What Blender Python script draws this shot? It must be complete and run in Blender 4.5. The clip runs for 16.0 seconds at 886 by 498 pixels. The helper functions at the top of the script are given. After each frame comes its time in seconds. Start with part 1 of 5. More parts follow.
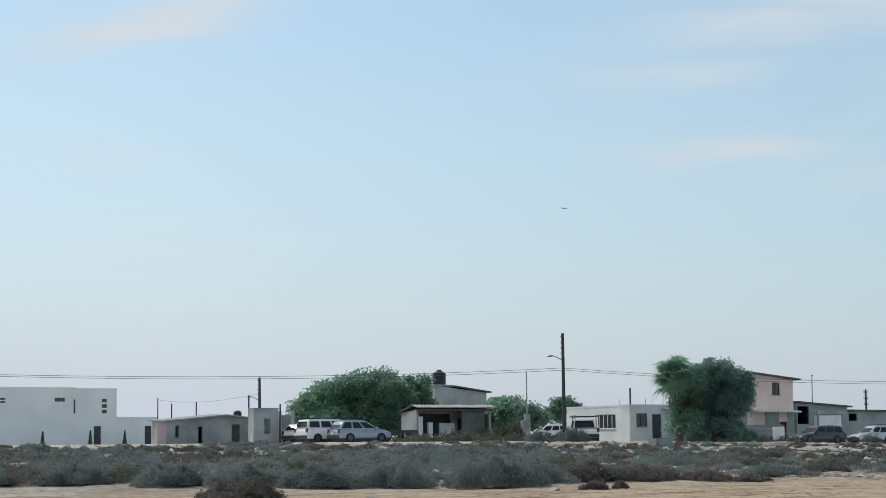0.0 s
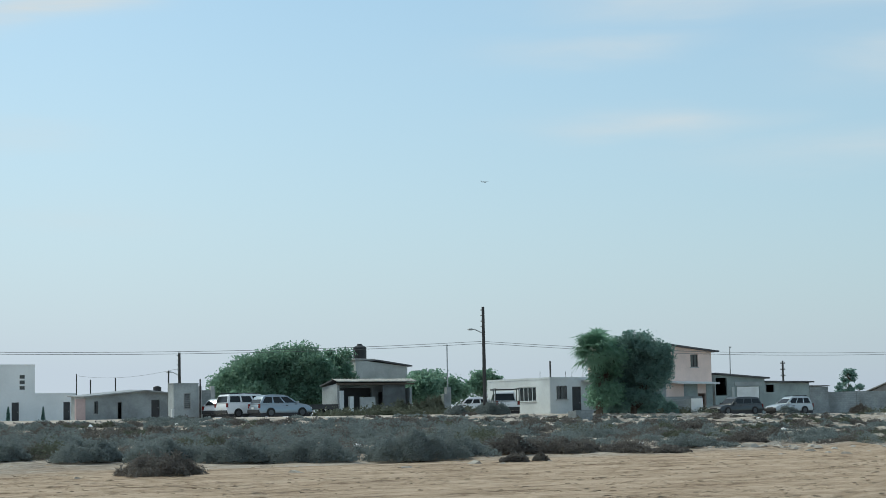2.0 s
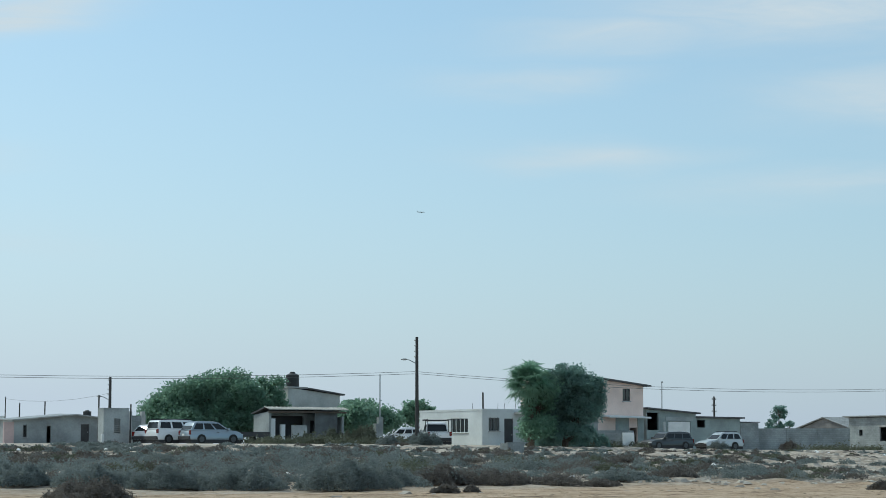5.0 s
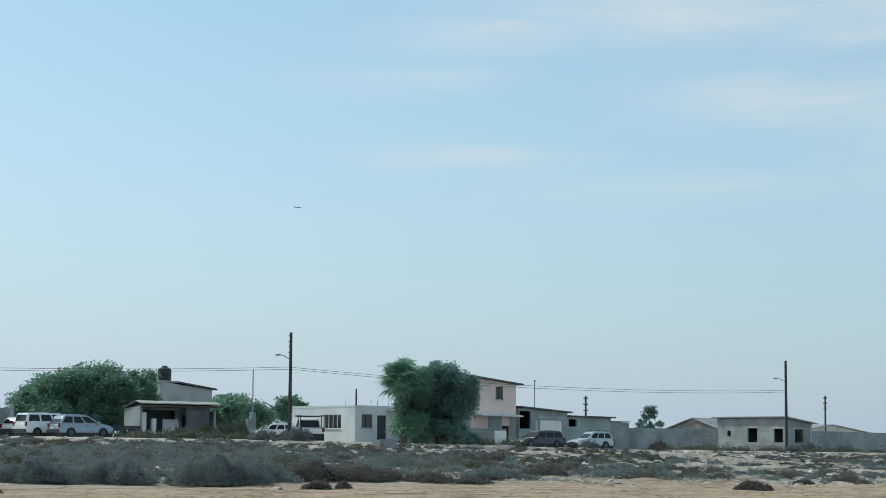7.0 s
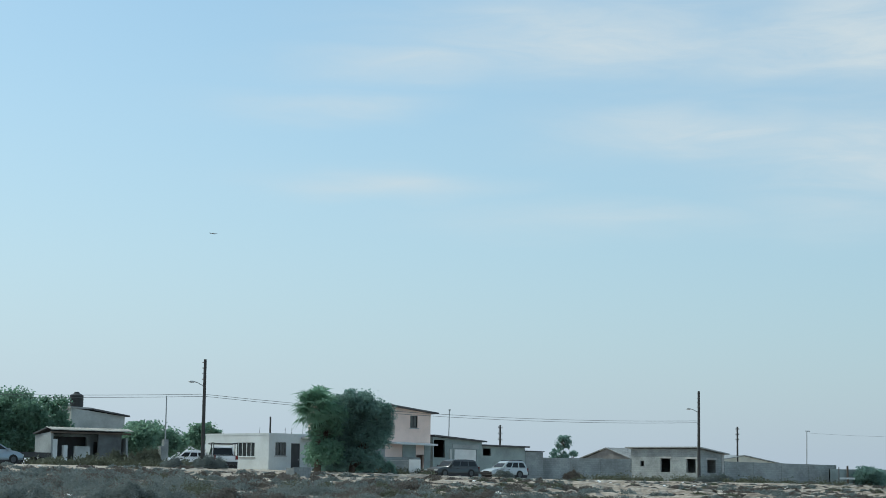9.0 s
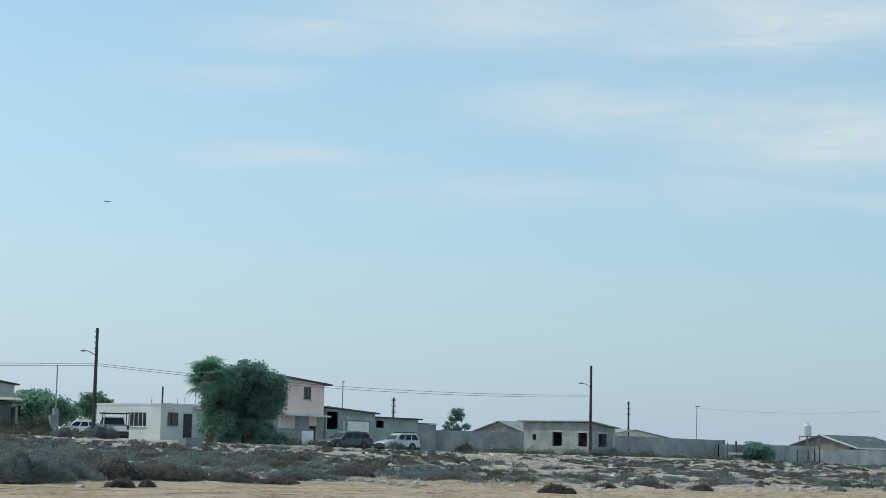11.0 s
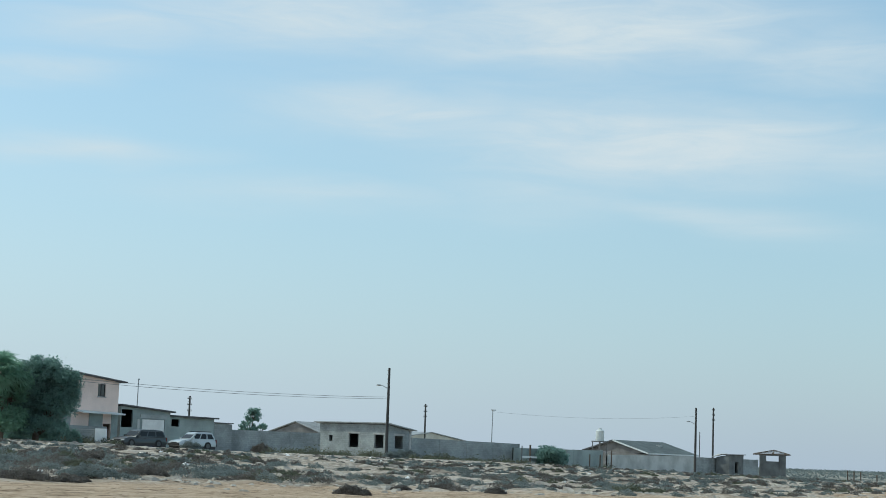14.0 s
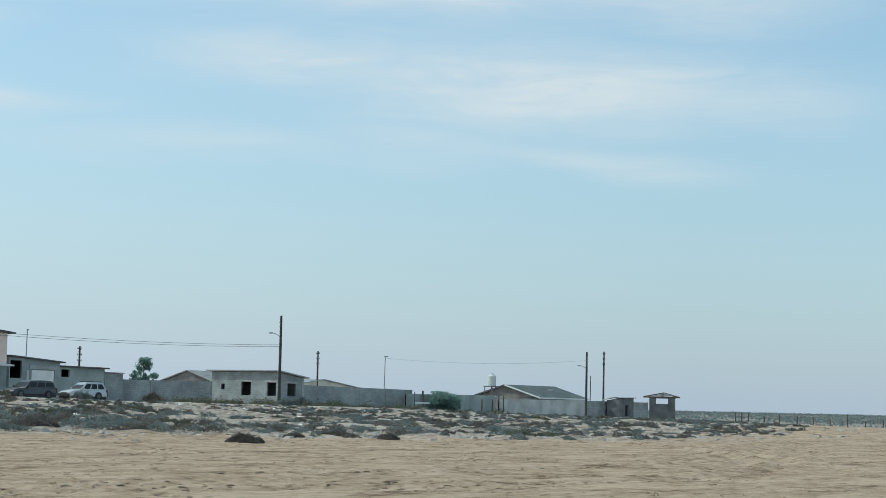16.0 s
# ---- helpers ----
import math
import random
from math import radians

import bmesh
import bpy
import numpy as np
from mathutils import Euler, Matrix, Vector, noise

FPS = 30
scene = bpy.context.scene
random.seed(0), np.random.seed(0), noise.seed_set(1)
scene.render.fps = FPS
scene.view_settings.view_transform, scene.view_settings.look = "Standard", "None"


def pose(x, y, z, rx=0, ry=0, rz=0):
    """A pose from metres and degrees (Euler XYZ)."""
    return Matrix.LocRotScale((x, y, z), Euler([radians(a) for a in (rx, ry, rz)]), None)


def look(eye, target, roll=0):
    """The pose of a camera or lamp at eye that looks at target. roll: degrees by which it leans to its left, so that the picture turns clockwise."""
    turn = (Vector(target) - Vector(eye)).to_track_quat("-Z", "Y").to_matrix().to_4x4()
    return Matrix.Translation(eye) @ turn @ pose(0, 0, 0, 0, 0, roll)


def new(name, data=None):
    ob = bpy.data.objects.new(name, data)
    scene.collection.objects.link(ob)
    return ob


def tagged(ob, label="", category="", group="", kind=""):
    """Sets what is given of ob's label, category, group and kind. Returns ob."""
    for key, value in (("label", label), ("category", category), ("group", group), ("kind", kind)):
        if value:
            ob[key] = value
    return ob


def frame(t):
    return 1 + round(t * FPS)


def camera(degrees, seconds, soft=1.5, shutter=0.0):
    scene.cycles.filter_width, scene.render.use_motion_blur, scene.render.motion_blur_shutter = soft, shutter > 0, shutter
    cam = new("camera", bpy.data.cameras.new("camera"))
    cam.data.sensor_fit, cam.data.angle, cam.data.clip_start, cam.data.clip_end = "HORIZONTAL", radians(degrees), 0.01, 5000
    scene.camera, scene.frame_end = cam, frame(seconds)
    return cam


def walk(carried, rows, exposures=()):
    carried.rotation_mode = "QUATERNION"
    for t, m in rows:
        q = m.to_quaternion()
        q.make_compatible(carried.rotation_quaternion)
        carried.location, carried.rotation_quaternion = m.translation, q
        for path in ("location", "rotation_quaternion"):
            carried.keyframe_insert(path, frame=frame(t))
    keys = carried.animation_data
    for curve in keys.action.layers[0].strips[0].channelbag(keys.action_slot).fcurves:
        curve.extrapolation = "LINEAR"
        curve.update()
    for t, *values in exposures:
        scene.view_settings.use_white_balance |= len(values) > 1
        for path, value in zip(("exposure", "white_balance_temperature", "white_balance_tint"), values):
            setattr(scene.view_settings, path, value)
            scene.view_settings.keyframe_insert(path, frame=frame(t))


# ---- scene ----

cam = camera(27.04, 16.0, soft=0.75)
EYE = (0.0, 0.0, 1.6)
# seconds, yaw, pitch, roll of a camera that turns where it stands
ROWS = [
    (0.0, -30.500, 6.144, 0.687), (0.5, -31.615, 6.071, 1.008), (1.0, -32.584, 5.908, 0.947),
    (1.5, -33.494, 6.088, 0.588), (2.0, -32.946, 5.293, 1.125), (2.5, -33.158, 5.447, 1.733),
    (3.0, -33.286, 5.281, 1.663), (3.2, -33.567, 5.400, 1.660), (5.3, -35.990, 6.601, -0.614),
    (5.5, -36.990, 6.814, -1.263), (6.0, -37.192, 6.378, -0.883), (6.5, -38.578, 6.296, -0.869),
    (7.0, -39.003, 6.116, -0.496), (7.5, -38.385, 6.139, -0.645), (8.0, -39.190, 6.152, -0.254),
    (8.5, -40.111, 7.285, -0.924), (9.0, -41.656, 7.028, -0.794), (9.5, -43.763, 6.822, -0.515),
    (9.7, -44.118, 6.703, -0.821), (11.8, -45.650, 6.370, -1.700), (12.0, -46.988, 7.503, -2.282),
    (12.5, -48.858, 6.931, -2.261), (13.0, -50.572, 6.942, -1.912), (13.5, -50.704, 6.589, -1.710),
    (14.0, -51.266, 6.450, -2.043), (14.5, -52.143, 6.991, -1.693), (15.0, -53.370, 5.745, -1.254),
    (15.5, -53.499, 5.359, -1.175), (16.0, -54.584, 4.890, -1.282),
]
walk(cam, [(t, pose(*EYE, 90 + pitch, roll, yaw)) for t, yaw, pitch, roll in ROWS],
     exposures=[(0.0, 0.06, 6130, 2), (0.5, 0.05, 5830, -4), (1.0, -0.05, 5650, -7), (1.5, 0.03, 5770, -4), (2.0, 0.02, 5840, -4), (3.0, 0.03, 5870, -3), (5.5, 0.0, 5660, -6), (8.0, 0.05, 5720, -5), (9.0, 0.02, 5680, -6), (12.0, 0.06, 5660, -7), (16.0, 0.08, 5700, -6)])

# ---- light ----
SUN_ELEVATION, SUN_BEARING = 44.0, -27.0   # degrees; bearing clockwise from +y

sun_dir = Vector((math.sin(radians(SUN_BEARING)) * math.cos(radians(SUN_ELEVATION)),
                  math.cos(radians(SUN_BEARING)) * math.cos(radians(SUN_ELEVATION)), math.sin(radians(SUN_ELEVATION))))
sun = new("sun", bpy.data.lights.new("sun", "SUN"))
sun.data.energy, sun.data.angle, sun.data.color = 2.2, radians(2.0), (1.0, 0.90, 0.76)
sun.matrix_world = look(sun_dir * 300, (0, 0, 0))


def build_world():
    """Clear daylight sky with thin cirrus bands, whiter towards the horizon and the sun."""
    world = bpy.data.worlds.new("sky")
    scene.world = world
    world.use_nodes = True
    nt = world.node_tree
    nt.nodes.clear()
    link = nt.links.new

    def node(kind, **kw):
        n = nt.nodes.new(kind)
        for k, v in kw.items():
            if k == "operation":
                n.operation = v
            elif k == "blend":
                n.blend_type = v
        return n

    def calc(op, a, b=0.0):
        n = node("ShaderNodeMath", operation=op)
        for i, v in enumerate((a, b)):
            if isinstance(v, (int, float)):
                n.inputs[i].default_value = v
            else:
                link(v, n.inputs[i])
        return n.outputs[0]

    def mix(fac, a, b):
        n = node("ShaderNodeMix")
        n.data_type = "RGBA"
        for i, v in ((0, fac), (6, a), (7, b)):
            if isinstance(v, (int, float, tuple)):
                n.inputs[i].default_value = v
            else:
                link(v, n.inputs[i])
        return n.outputs[2]

    sky = nt.nodes.new("ShaderNodeTexSky")
    sky.sky_type, sky.sun_disc = "NISHITA", False
    sky.sun_elevation, sky.sun_rotation = radians(SUN_ELEVATION), radians(SUN_BEARING)
    sky.air_density, sky.dust_density, sky.ozone_density = 1.0, 0.6, 1.6
    coord = nt.nodes.new("ShaderNodeTexCoord")
    xyz = nt.nodes.new("ShaderNodeSeparateXYZ")
    link(coord.outputs["Generated"], xyz.inputs[0])
    az = calc("MULTIPLY", calc("ARCTAN2", xyz.outputs[0], xyz.outputs[1]), 57.2958)
    el = calc("MULTIPLY", calc("ARCSINE", xyz.outputs[2]), 57.2958)
    # wavy bands: the bearing and height are bent by slow noise
    flat = nt.nodes.new("ShaderNodeCombineXYZ")
    link(calc("MULTIPLY", az, 0.10), flat.inputs[0])
    link(calc("MULTIPLY", el, 0.55), flat.inputs[1])
    bend = nt.nodes.new("ShaderNodeTexNoise")
    bend.inputs["Scale"].default_value, bend.inputs["Detail"].default_value = 1.3, 3.0
    link(flat.outputs[0], bend.inputs["Vector"])
    fine = nt.nodes.new("ShaderNodeTexNoise")
    fine.inputs["Scale"].default_value, fine.inputs["Detail"].default_value = 2.4, 6.0
    fine.inputs["Roughness"].default_value, fine.inputs["Distortion"].default_value = 0.62, 0.7
    link(flat.outputs[0], fine.inputs["Vector"])
    el_bent = calc("ADD", el, calc("MULTIPLY", calc("SUBTRACT", bend.outputs[0], 0.5), 1.6))
    total = None
    for a0, e0, wa, we, tilt, strength in (
            (46.5, 13.6, 6.0, 0.9, -0.02, 0.8), (55.5, 13.4, 7.0, 1.1, 0.02, 0.95), (63.0, 12.6, 4.0, 0.8, 0.02, 0.6), (50.0, 10.7, 4.5, 0.7, -0.03, 0.75),
            (57.5, 10.0, 7.0, 0.95, -0.03, 0.95), (64.0, 9.4, 4.0, 0.6, -0.03, 0.6), (39.9, 9.0, 3.4, 0.30, 0.02, 0.62), (38.0, 11.4, 3.2, 0.32, 0.03, 0.5),
            (59.5, 7.6, 3.6, 0.36, -0.09, 0.6), (54.0, 8.3, 3.5, 0.7, -0.05, 0.4), (21.6, 13.1, 3.6, 0.42, 0.22, 0.95), (41.0, 12.9, 4.0, 0.5, 0.05, 0.6),
            (20.0, 8.9, 2.4, 0.35, -0.02, 0.3), (22.0, 6.4, 3.0, 0.35, -0.03, 0.2), (47.0, 8.0, 5.0, 0.36, -0.02, 0.42)):
        da = calc("SUBTRACT", az, a0)
        de = calc("SUBTRACT", calc("SUBTRACT", el_bent, e0), calc("MULTIPLY", da, tilt))
        r = calc("ADD", calc("POWER", calc("ABSOLUTE", calc("DIVIDE", da, wa)), 2.0), calc("POWER", calc("ABSOLUTE", calc("DIVIDE", de, we * 1.38)), 2.0))
        blob = calc("MULTIPLY", calc("EXPONENT", calc("MULTIPLY", r, -1.0)), strength)
        total = blob if total is None else calc("MAXIMUM", total, blob)
    # added cirrus above the view and round about, to brighten the shaded sides
    far = calc("MULTIPLY", calc("MAXIMUM", calc("SUBTRACT", fine.outputs[0], 0.36), 0.0), calc("MINIMUM", calc("MULTIPLY", calc("MAXIMUM", calc("SUBTRACT", el, 14.5), 0.0), 0.3), 3.2))
    ragged = calc("ADD", calc("MULTIPLY", fine.outputs[0], 1.7), 0.12)
    cloud = calc("MINIMUM", calc("ADD", calc("MULTIPLY", total, ragged), far), 1.0)
    low = calc("EXPONENT", calc("MULTIPLY", calc("MAXIMUM", el, 0.0), -0.092))
    sunward = calc("EXPONENT", calc("MULTIPLY", calc("POWER", calc("MULTIPLY", calc("ADD", az, 62.0), 0.0105), 2.0), -1.0))
    veil = calc("MINIMUM", calc("ADD", calc("MULTIPLY", low, HAZE_LOW), calc("MULTIPLY", sunward, HAZE_SUN)), 1.0)
    cool = nt.nodes.new("ShaderNodeVectorMath")
    cool.operation = "MULTIPLY"
    cool.inputs[1].default_value = SKY_TINT
    link(sky.outputs[0], cool.inputs[0])
    aside = calc("MINIMUM", calc("MAXIMUM", calc("MULTIPLY", calc("SUBTRACT", az, 22.0), 0.025), 0.0), 1.0)
    hazed = mix(veil, cool.outputs[0], mix(aside, HAZE_COLOUR, HAZE_AWAY))
    clouded = mix(calc("MULTIPLY", cloud, 0.95), hazed, CLOUD_COLOUR)
    back = nt.nodes.new("ShaderNodeBackground")
    back.inputs["Strength"].default_value = SKY_STRENGTH
    link(clouded, back.inputs["Color"])
    out = nt.nodes.new("ShaderNodeOutputWorld")
    link(back.outputs[0], out.inputs["Surface"])


SKY_STRENGTH = 0.15
HAZE_LOW, HAZE_SUN = 0.92, 0.45
SKY_TINT = (0.94, 1.02, 0.95)
HAZE_COLOUR = (4.05, 4.06, 4.47, 1.0)
HAZE_AWAY = (3.06, 3.16, 3.62, 1.0)
CLOUD_COLOUR = (4.65, 4.5, 4.6, 1.0)
build_world()


# ---- materials ----
def material(name, colour, rough=0.85, vary=0.25, size=1.0, bump=0.15, metal=0.0, second=None, stretch=(1, 1, 1), spread=0.0):
    """Plain paint, plaster, stone or the like: colour broken up at two scales, with a fine relief. size: metres of the large stains.
    second: a colour for stains. spread: how far single objects differ."""
    m = bpy.data.materials.new(name)
    m.use_nodes = True
    nt = m.node_tree
    bsdf = nt.nodes["Principled BSDF"]
    bsdf.inputs["Roughness"].default_value, bsdf.inputs["Metallic"].default_value = rough, metal
    geo = nt.nodes.new("ShaderNodeNewGeometry")
    place = nt.nodes.new("ShaderNodeMapping")
    place.inputs["Scale"].default_value = stretch
    nt.links.new(geo.outputs["Position"], place.inputs["Vector"])
    big, small = nt.nodes.new("ShaderNodeTexNoise"), nt.nodes.new("ShaderNodeTexNoise")
    for n, s, d in ((big, 1.0 / size, 5.0), (small, 14.0 / size, 4.0)):
        n.inputs["Scale"].default_value, n.inputs["Detail"].default_value = s, d
        nt.links.new(place.outputs[0], n.inputs["Vector"])
    ramp = nt.nodes.new("ShaderNodeValToRGB")
    dark = second if second else tuple(c * (1 - vary) for c in colour)
    light = tuple(min(1.0, c * (1 + 0.35 * vary)) for c in colour)
    ramp.color_ramp.elements[0].position, ramp.color_ramp.elements[1].position = 0.34, 0.62
    ramp.color_ramp.elements[0].color, ramp.color_ramp.elements[1].color = (*dark, 1), (*light, 1)
    nt.links.new(big.outputs[0], ramp.inputs[0])
    grain = nt.nodes.new("ShaderNodeMapRange")
    grain.inputs["To Min"].default_value, grain.inputs["To Max"].default_value = 1 - 0.6 * vary, 1 + 0.6 * vary
    nt.links.new(small.outputs[0], grain.inputs["Value"])
    value = grain.outputs[0]
    if spread:
        info = nt.nodes.new("ShaderNodeObjectInfo")
        each = nt.nodes.new("ShaderNodeMapRange")
        each.inputs["To Min"].default_value, each.inputs["To Max"].default_value = 1 - spread, 1 + spread
        nt.links.new(info.outputs["Random"], each.inputs["Value"])
        both = nt.nodes.new("ShaderNodeMath")
        both.operation = "MULTIPLY"
        nt.links.new(value, both.inputs[0]), nt.links.new(each.outputs[0], both.inputs[1])
        value = both.outputs[0]
    times = nt.nodes.new("ShaderNodeVectorMath")
    times.operation = "SCALE"
    nt.links.new(ramp.outputs[0], times.inputs[0]), nt.links.new(value, times.inputs["Scale"])
    nt.links.new(times.outputs[0], bsdf.inputs["Base Color"])
    if bump:
        b = nt.nodes.new("ShaderNodeBump")
        b.inputs["Strength"].default_value, b.inputs["Distance"].default_value = bump, 0.03
        nt.links.new(small.outputs[0], b.inputs["Height"]), nt.links.new(b.outputs[0], bsdf.inputs["Normal"])
    return m


def foliage(name, dark, light, thin=0.25):
    """Leaves: each one its own shade, a little light passing through."""
    m = bpy.data.materials.new(name)
    m.use_nodes = True
    nt = m.node_tree
    bsdf = nt.nodes["Principled BSDF"]
    bsdf.inputs["Roughness"].default_value, bsdf.inputs["Specular IOR Level"].default_value = 0.8, 0.2
    geo = nt.nodes.new("ShaderNodeNewGeometry")
    patch = nt.nodes.new("ShaderNodeTexNoise")
    patch.inputs["Scale"].default_value, patch.inputs["Detail"].default_value = 0.5, 3.0
    nt.links.new(geo.outputs["Position"], patch.inputs["Vector"])
    add = nt.nodes.new("ShaderNodeMath")
    add.operation = "MULTIPLY_ADD"
    add.inputs[1].default_value, add.inputs[2].default_value = 0.30, -0.02
    nt.links.new(geo.outputs["Random Per Island"], add.inputs[0])
    both = nt.nodes.new("ShaderNodeMath")
    both.operation = "MULTIPLY_ADD"
    both.inputs[1].default_value = 0.85
    nt.links.new(patch.outputs[0], both.inputs[0]), nt.links.new(add.outputs[0], both.inputs[2])
    ramp = nt.nodes.new("ShaderNodeValToRGB")
    ramp.color_ramp.elements[0].position, ramp.color_ramp.elements[1].position = 0.1, 0.85
    ramp.color_ramp.elements[0].color, ramp.color_ramp.elements[1].color = (*dark, 1), (*light, 1)
    nt.links.new(both.outputs[0], ramp.inputs[0]), nt.links.new(ramp.outputs[0], bsdf.inputs["Base Color"])
    trans = nt.nodes.new("ShaderNodeBsdfTranslucent")
    through_leaf = nt.nodes.new("ShaderNodeVectorMath")
    through_leaf.operation = "SCALE"
    through_leaf.inputs["Scale"].default_value = 1.45
    nt.links.new(ramp.outputs[0], through_leaf.inputs[0]), nt.links.new(through_leaf.outputs[0], trans.inputs["Color"])
    mixer = nt.nodes.new("ShaderNodeMixShader")
    mixer.inputs[0].default_value = thin
    nt.links.new(bsdf.outputs[0], mixer.inputs[1]), nt.links.new(trans.outputs[0], mixer.inputs[2])
    nt.links.new(mixer.outputs[0], nt.nodes["Material Output"].inputs["Surface"])
    return m


def block_wall(name, colour, joint):
    """Bare concrete blocks, 0.4 by 0.2 m, seen from far off."""
    m = material(name, colour, 0.92, 0.3, 2.2, 0.0)
    nt = m.node_tree
    bsdf = nt.nodes["Principled BSDF"]
    geo = nt.nodes.new("ShaderNodeNewGeometry")
    split = nt.nodes.new("ShaderNodeSeparateXYZ")
    nt.links.new(geo.outputs["Position"], split.inputs[0])
    along = nt.nodes.new("ShaderNodeMath")
    nt.links.new(split.outputs[0], along.inputs[0]), nt.links.new(split.outputs[1], along.inputs[1])
    at = nt.nodes.new("ShaderNodeCombineXYZ")
    nt.links.new(along.outputs[0], at.inputs[0]), nt.links.new(split.outputs[2], at.inputs[1])
    brick = nt.nodes.new("ShaderNodeTexBrick")
    brick.inputs["Scale"].default_value = 1.0
    brick.inputs["Brick Width"].default_value, brick.inputs["Row Height"].default_value = 0.4, 0.2
    brick.inputs["Mortar Size"].default_value = 0.012
    brick.inputs["Color1"].default_value, brick.inputs["Color2"].default_value = (1.06, 1.06, 1.06, 1), (0.9, 0.9, 0.9, 1)
    brick.inputs["Mortar"].default_value = (*(j for j in joint), 1)
    nt.links.new(at.outputs[0], brick.inputs["Vector"])
    times = nt.nodes.new("ShaderNodeVectorMath")
    times.operation = "MULTIPLY"
    was = bsdf.inputs["Base Color"].links[0].from_socket
    nt.links.new(was, times.inputs[0]), nt.links.new(brick.outputs["Color"], times.inputs[1])
    nt.links.new(times.outputs[0], bsdf.inputs["Base Color"])
    b = nt.nodes.new("ShaderNodeBump")
    b.inputs["Strength"].default_value, b.inputs["Distance"].default_value, b.invert = 0.4, 0.01, True
    nt.links.new(brick.outputs["Fac"], b.inputs["Height"]), nt.links.new(b.outputs[0], bsdf.inputs["Normal"])
    return m


def glassy(name, colour, rough=0.06):
    m = material(name, colour, rough, 0.1, 1.0, 0.0)
    m.node_tree.nodes["Principled BSDF"].inputs["Specular IOR Level"].default_value = 0.8
    return m


WHITE_WALL = material("white_plaster", (0.66, 0.69, 0.69), 0.9, 0.14, 2.5, 0.1)
WHITE_FAR = material("white_render", (0.80, 0.81, 0.80), 0.9, 0.08, 4.0, 0.05)
PINK_WALL = material("salmon_plaster", (0.84, 0.67, 0.59), 0.9, 0.14, 2.0, 0.1)
ROSE_WALL = material("faded_rose_paint", (0.52, 0.40, 0.38), 0.9, 0.2, 1.6, 0.1)
GREY_WALL = material("grey_plaster", (0.35, 0.375, 0.375), 0.93, 0.3, 1.8, 0.2)
PALE_GREY = material("pale_cement", (0.47, 0.485, 0.47), 0.93, 0.25, 1.6, 0.2)
GREEN_GREY = material("grey_green_plaster", (0.32, 0.37, 0.36), 0.93, 0.25, 2.0, 0.2)
CREAM_WALL = material("cream_plaster", (0.62, 0.60, 0.52), 0.9, 0.15, 2.0, 0.1)
BLOCKS = block_wall("concrete_blocks", (0.31, 0.335, 0.335), (0.8, 0.8, 0.8))
DARK_ROOF = material("dark_roofing", (0.10, 0.10, 0.105), 0.85, 0.3, 1.5, 0.2)
TAR_ROOF = material("grey_roofing", (0.105, 0.128, 0.128), 0.85, 0.3, 1.5, 0.2)
TIN = material("galvanised_sheet", (0.34, 0.35, 0.35), 0.55, 0.25, 1.0, 0.05, 0.3)
GABLE_GREY = material("brown_grey_plaster", (0.21, 0.205, 0.20), 0.93, 0.3, 1.4, 0.2)
DARK_STUCCO = material("dark_stucco", (0.15, 0.16, 0.16), 0.93, 0.3, 1.0, 0.2)
TIN_PALE = material("weathered_sheet", (0.46, 0.45, 0.41), 0.7, 0.25, 0.8, 0.1)
SLAB = material("concrete_slab", (0.42, 0.42, 0.41), 0.9, 0.25, 1.0, 0.2)
WOOD = material("weathered_wood", (0.12, 0.095, 0.075), 0.9, 0.35, 0.4, 0.3, stretch=(4, 4, 0.6))
POLE_WOOD = material("pole_wood", (0.062, 0.060, 0.058), 0.9, 0.35, 0.5, 0.3, stretch=(4, 4, 0.4))
STEEL = material("painted_steel", (0.16, 0.16, 0.16), 0.5, 0.2, 0.4, 0.05, 0.6)
PALE_STEEL = material("galvanised_steel", (0.42, 0.43, 0.43), 0.45, 0.15, 0.4, 0.05, 0.7)
WIRE = material("cable_black", (0.09, 0.09, 0.095), 0.6, 0.1, 1.0, 0.0)
PANE = glassy("window_glass", (0.025, 0.03, 0.032))
CAR_GLASS = glassy("tinted_glass", (0.015, 0.018, 0.02), 0.12)
CAR_GLASS.node_tree.nodes["Principled BSDF"].inputs["Specular IOR Level"].default_value = 0.3
DOOR_AND_SHADE_DARK = material("dark_door_paint", (0.05, 0.05, 0.052), 0.6, 0.25, 0.6, 0.05)
DOOR_WHITE = material("white_door_sheet", (0.78, 0.78, 0.76), 0.5, 0.1, 0.8, 0.05)
# floor colour darkened to stand for the gloom inside
INSIDE = material("unlit_room", (0.06, 0.058, 0.055), 0.95, 0.2, 1.0, 0.0)
TANK_BLACK = material("black_plastic", (0.03, 0.03, 0.03), 0.5, 0.2, 0.4, 0.0)
TANK_WHITE = material("pale_grey_plastic", (0.60, 0.63, 0.61), 0.5, 0.1, 0.4, 0.0)
BARK = material("bark", (0.13, 0.10, 0.075), 0.95, 0.35, 0.3, 0.5, stretch=(3, 3, 0.7))
LEAF_BROAD = foliage("broad_leaves", (0.125, 0.205, 0.150), (0.205, 0.310, 0.225), 0.55)
LEAF_FINE = foliage("fine_leaves", (0.120, 0.190, 0.170), (0.195, 0.290, 0.250), 0.55)
LEAF_PALM = foliage("palm_leaves", (0.135, 0.225, 0.165), (0.220, 0.340, 0.245), 0.55)
LEAF_SCRUB = foliage("scrub_leaves", (0.112, 0.136, 0.136), (0.235, 0.262, 0.250), 0.35)
LEAF_GREEN = foliage("green_weeds", (0.090, 0.102, 0.074), (0.155, 0.165, 0.118), 0.2)
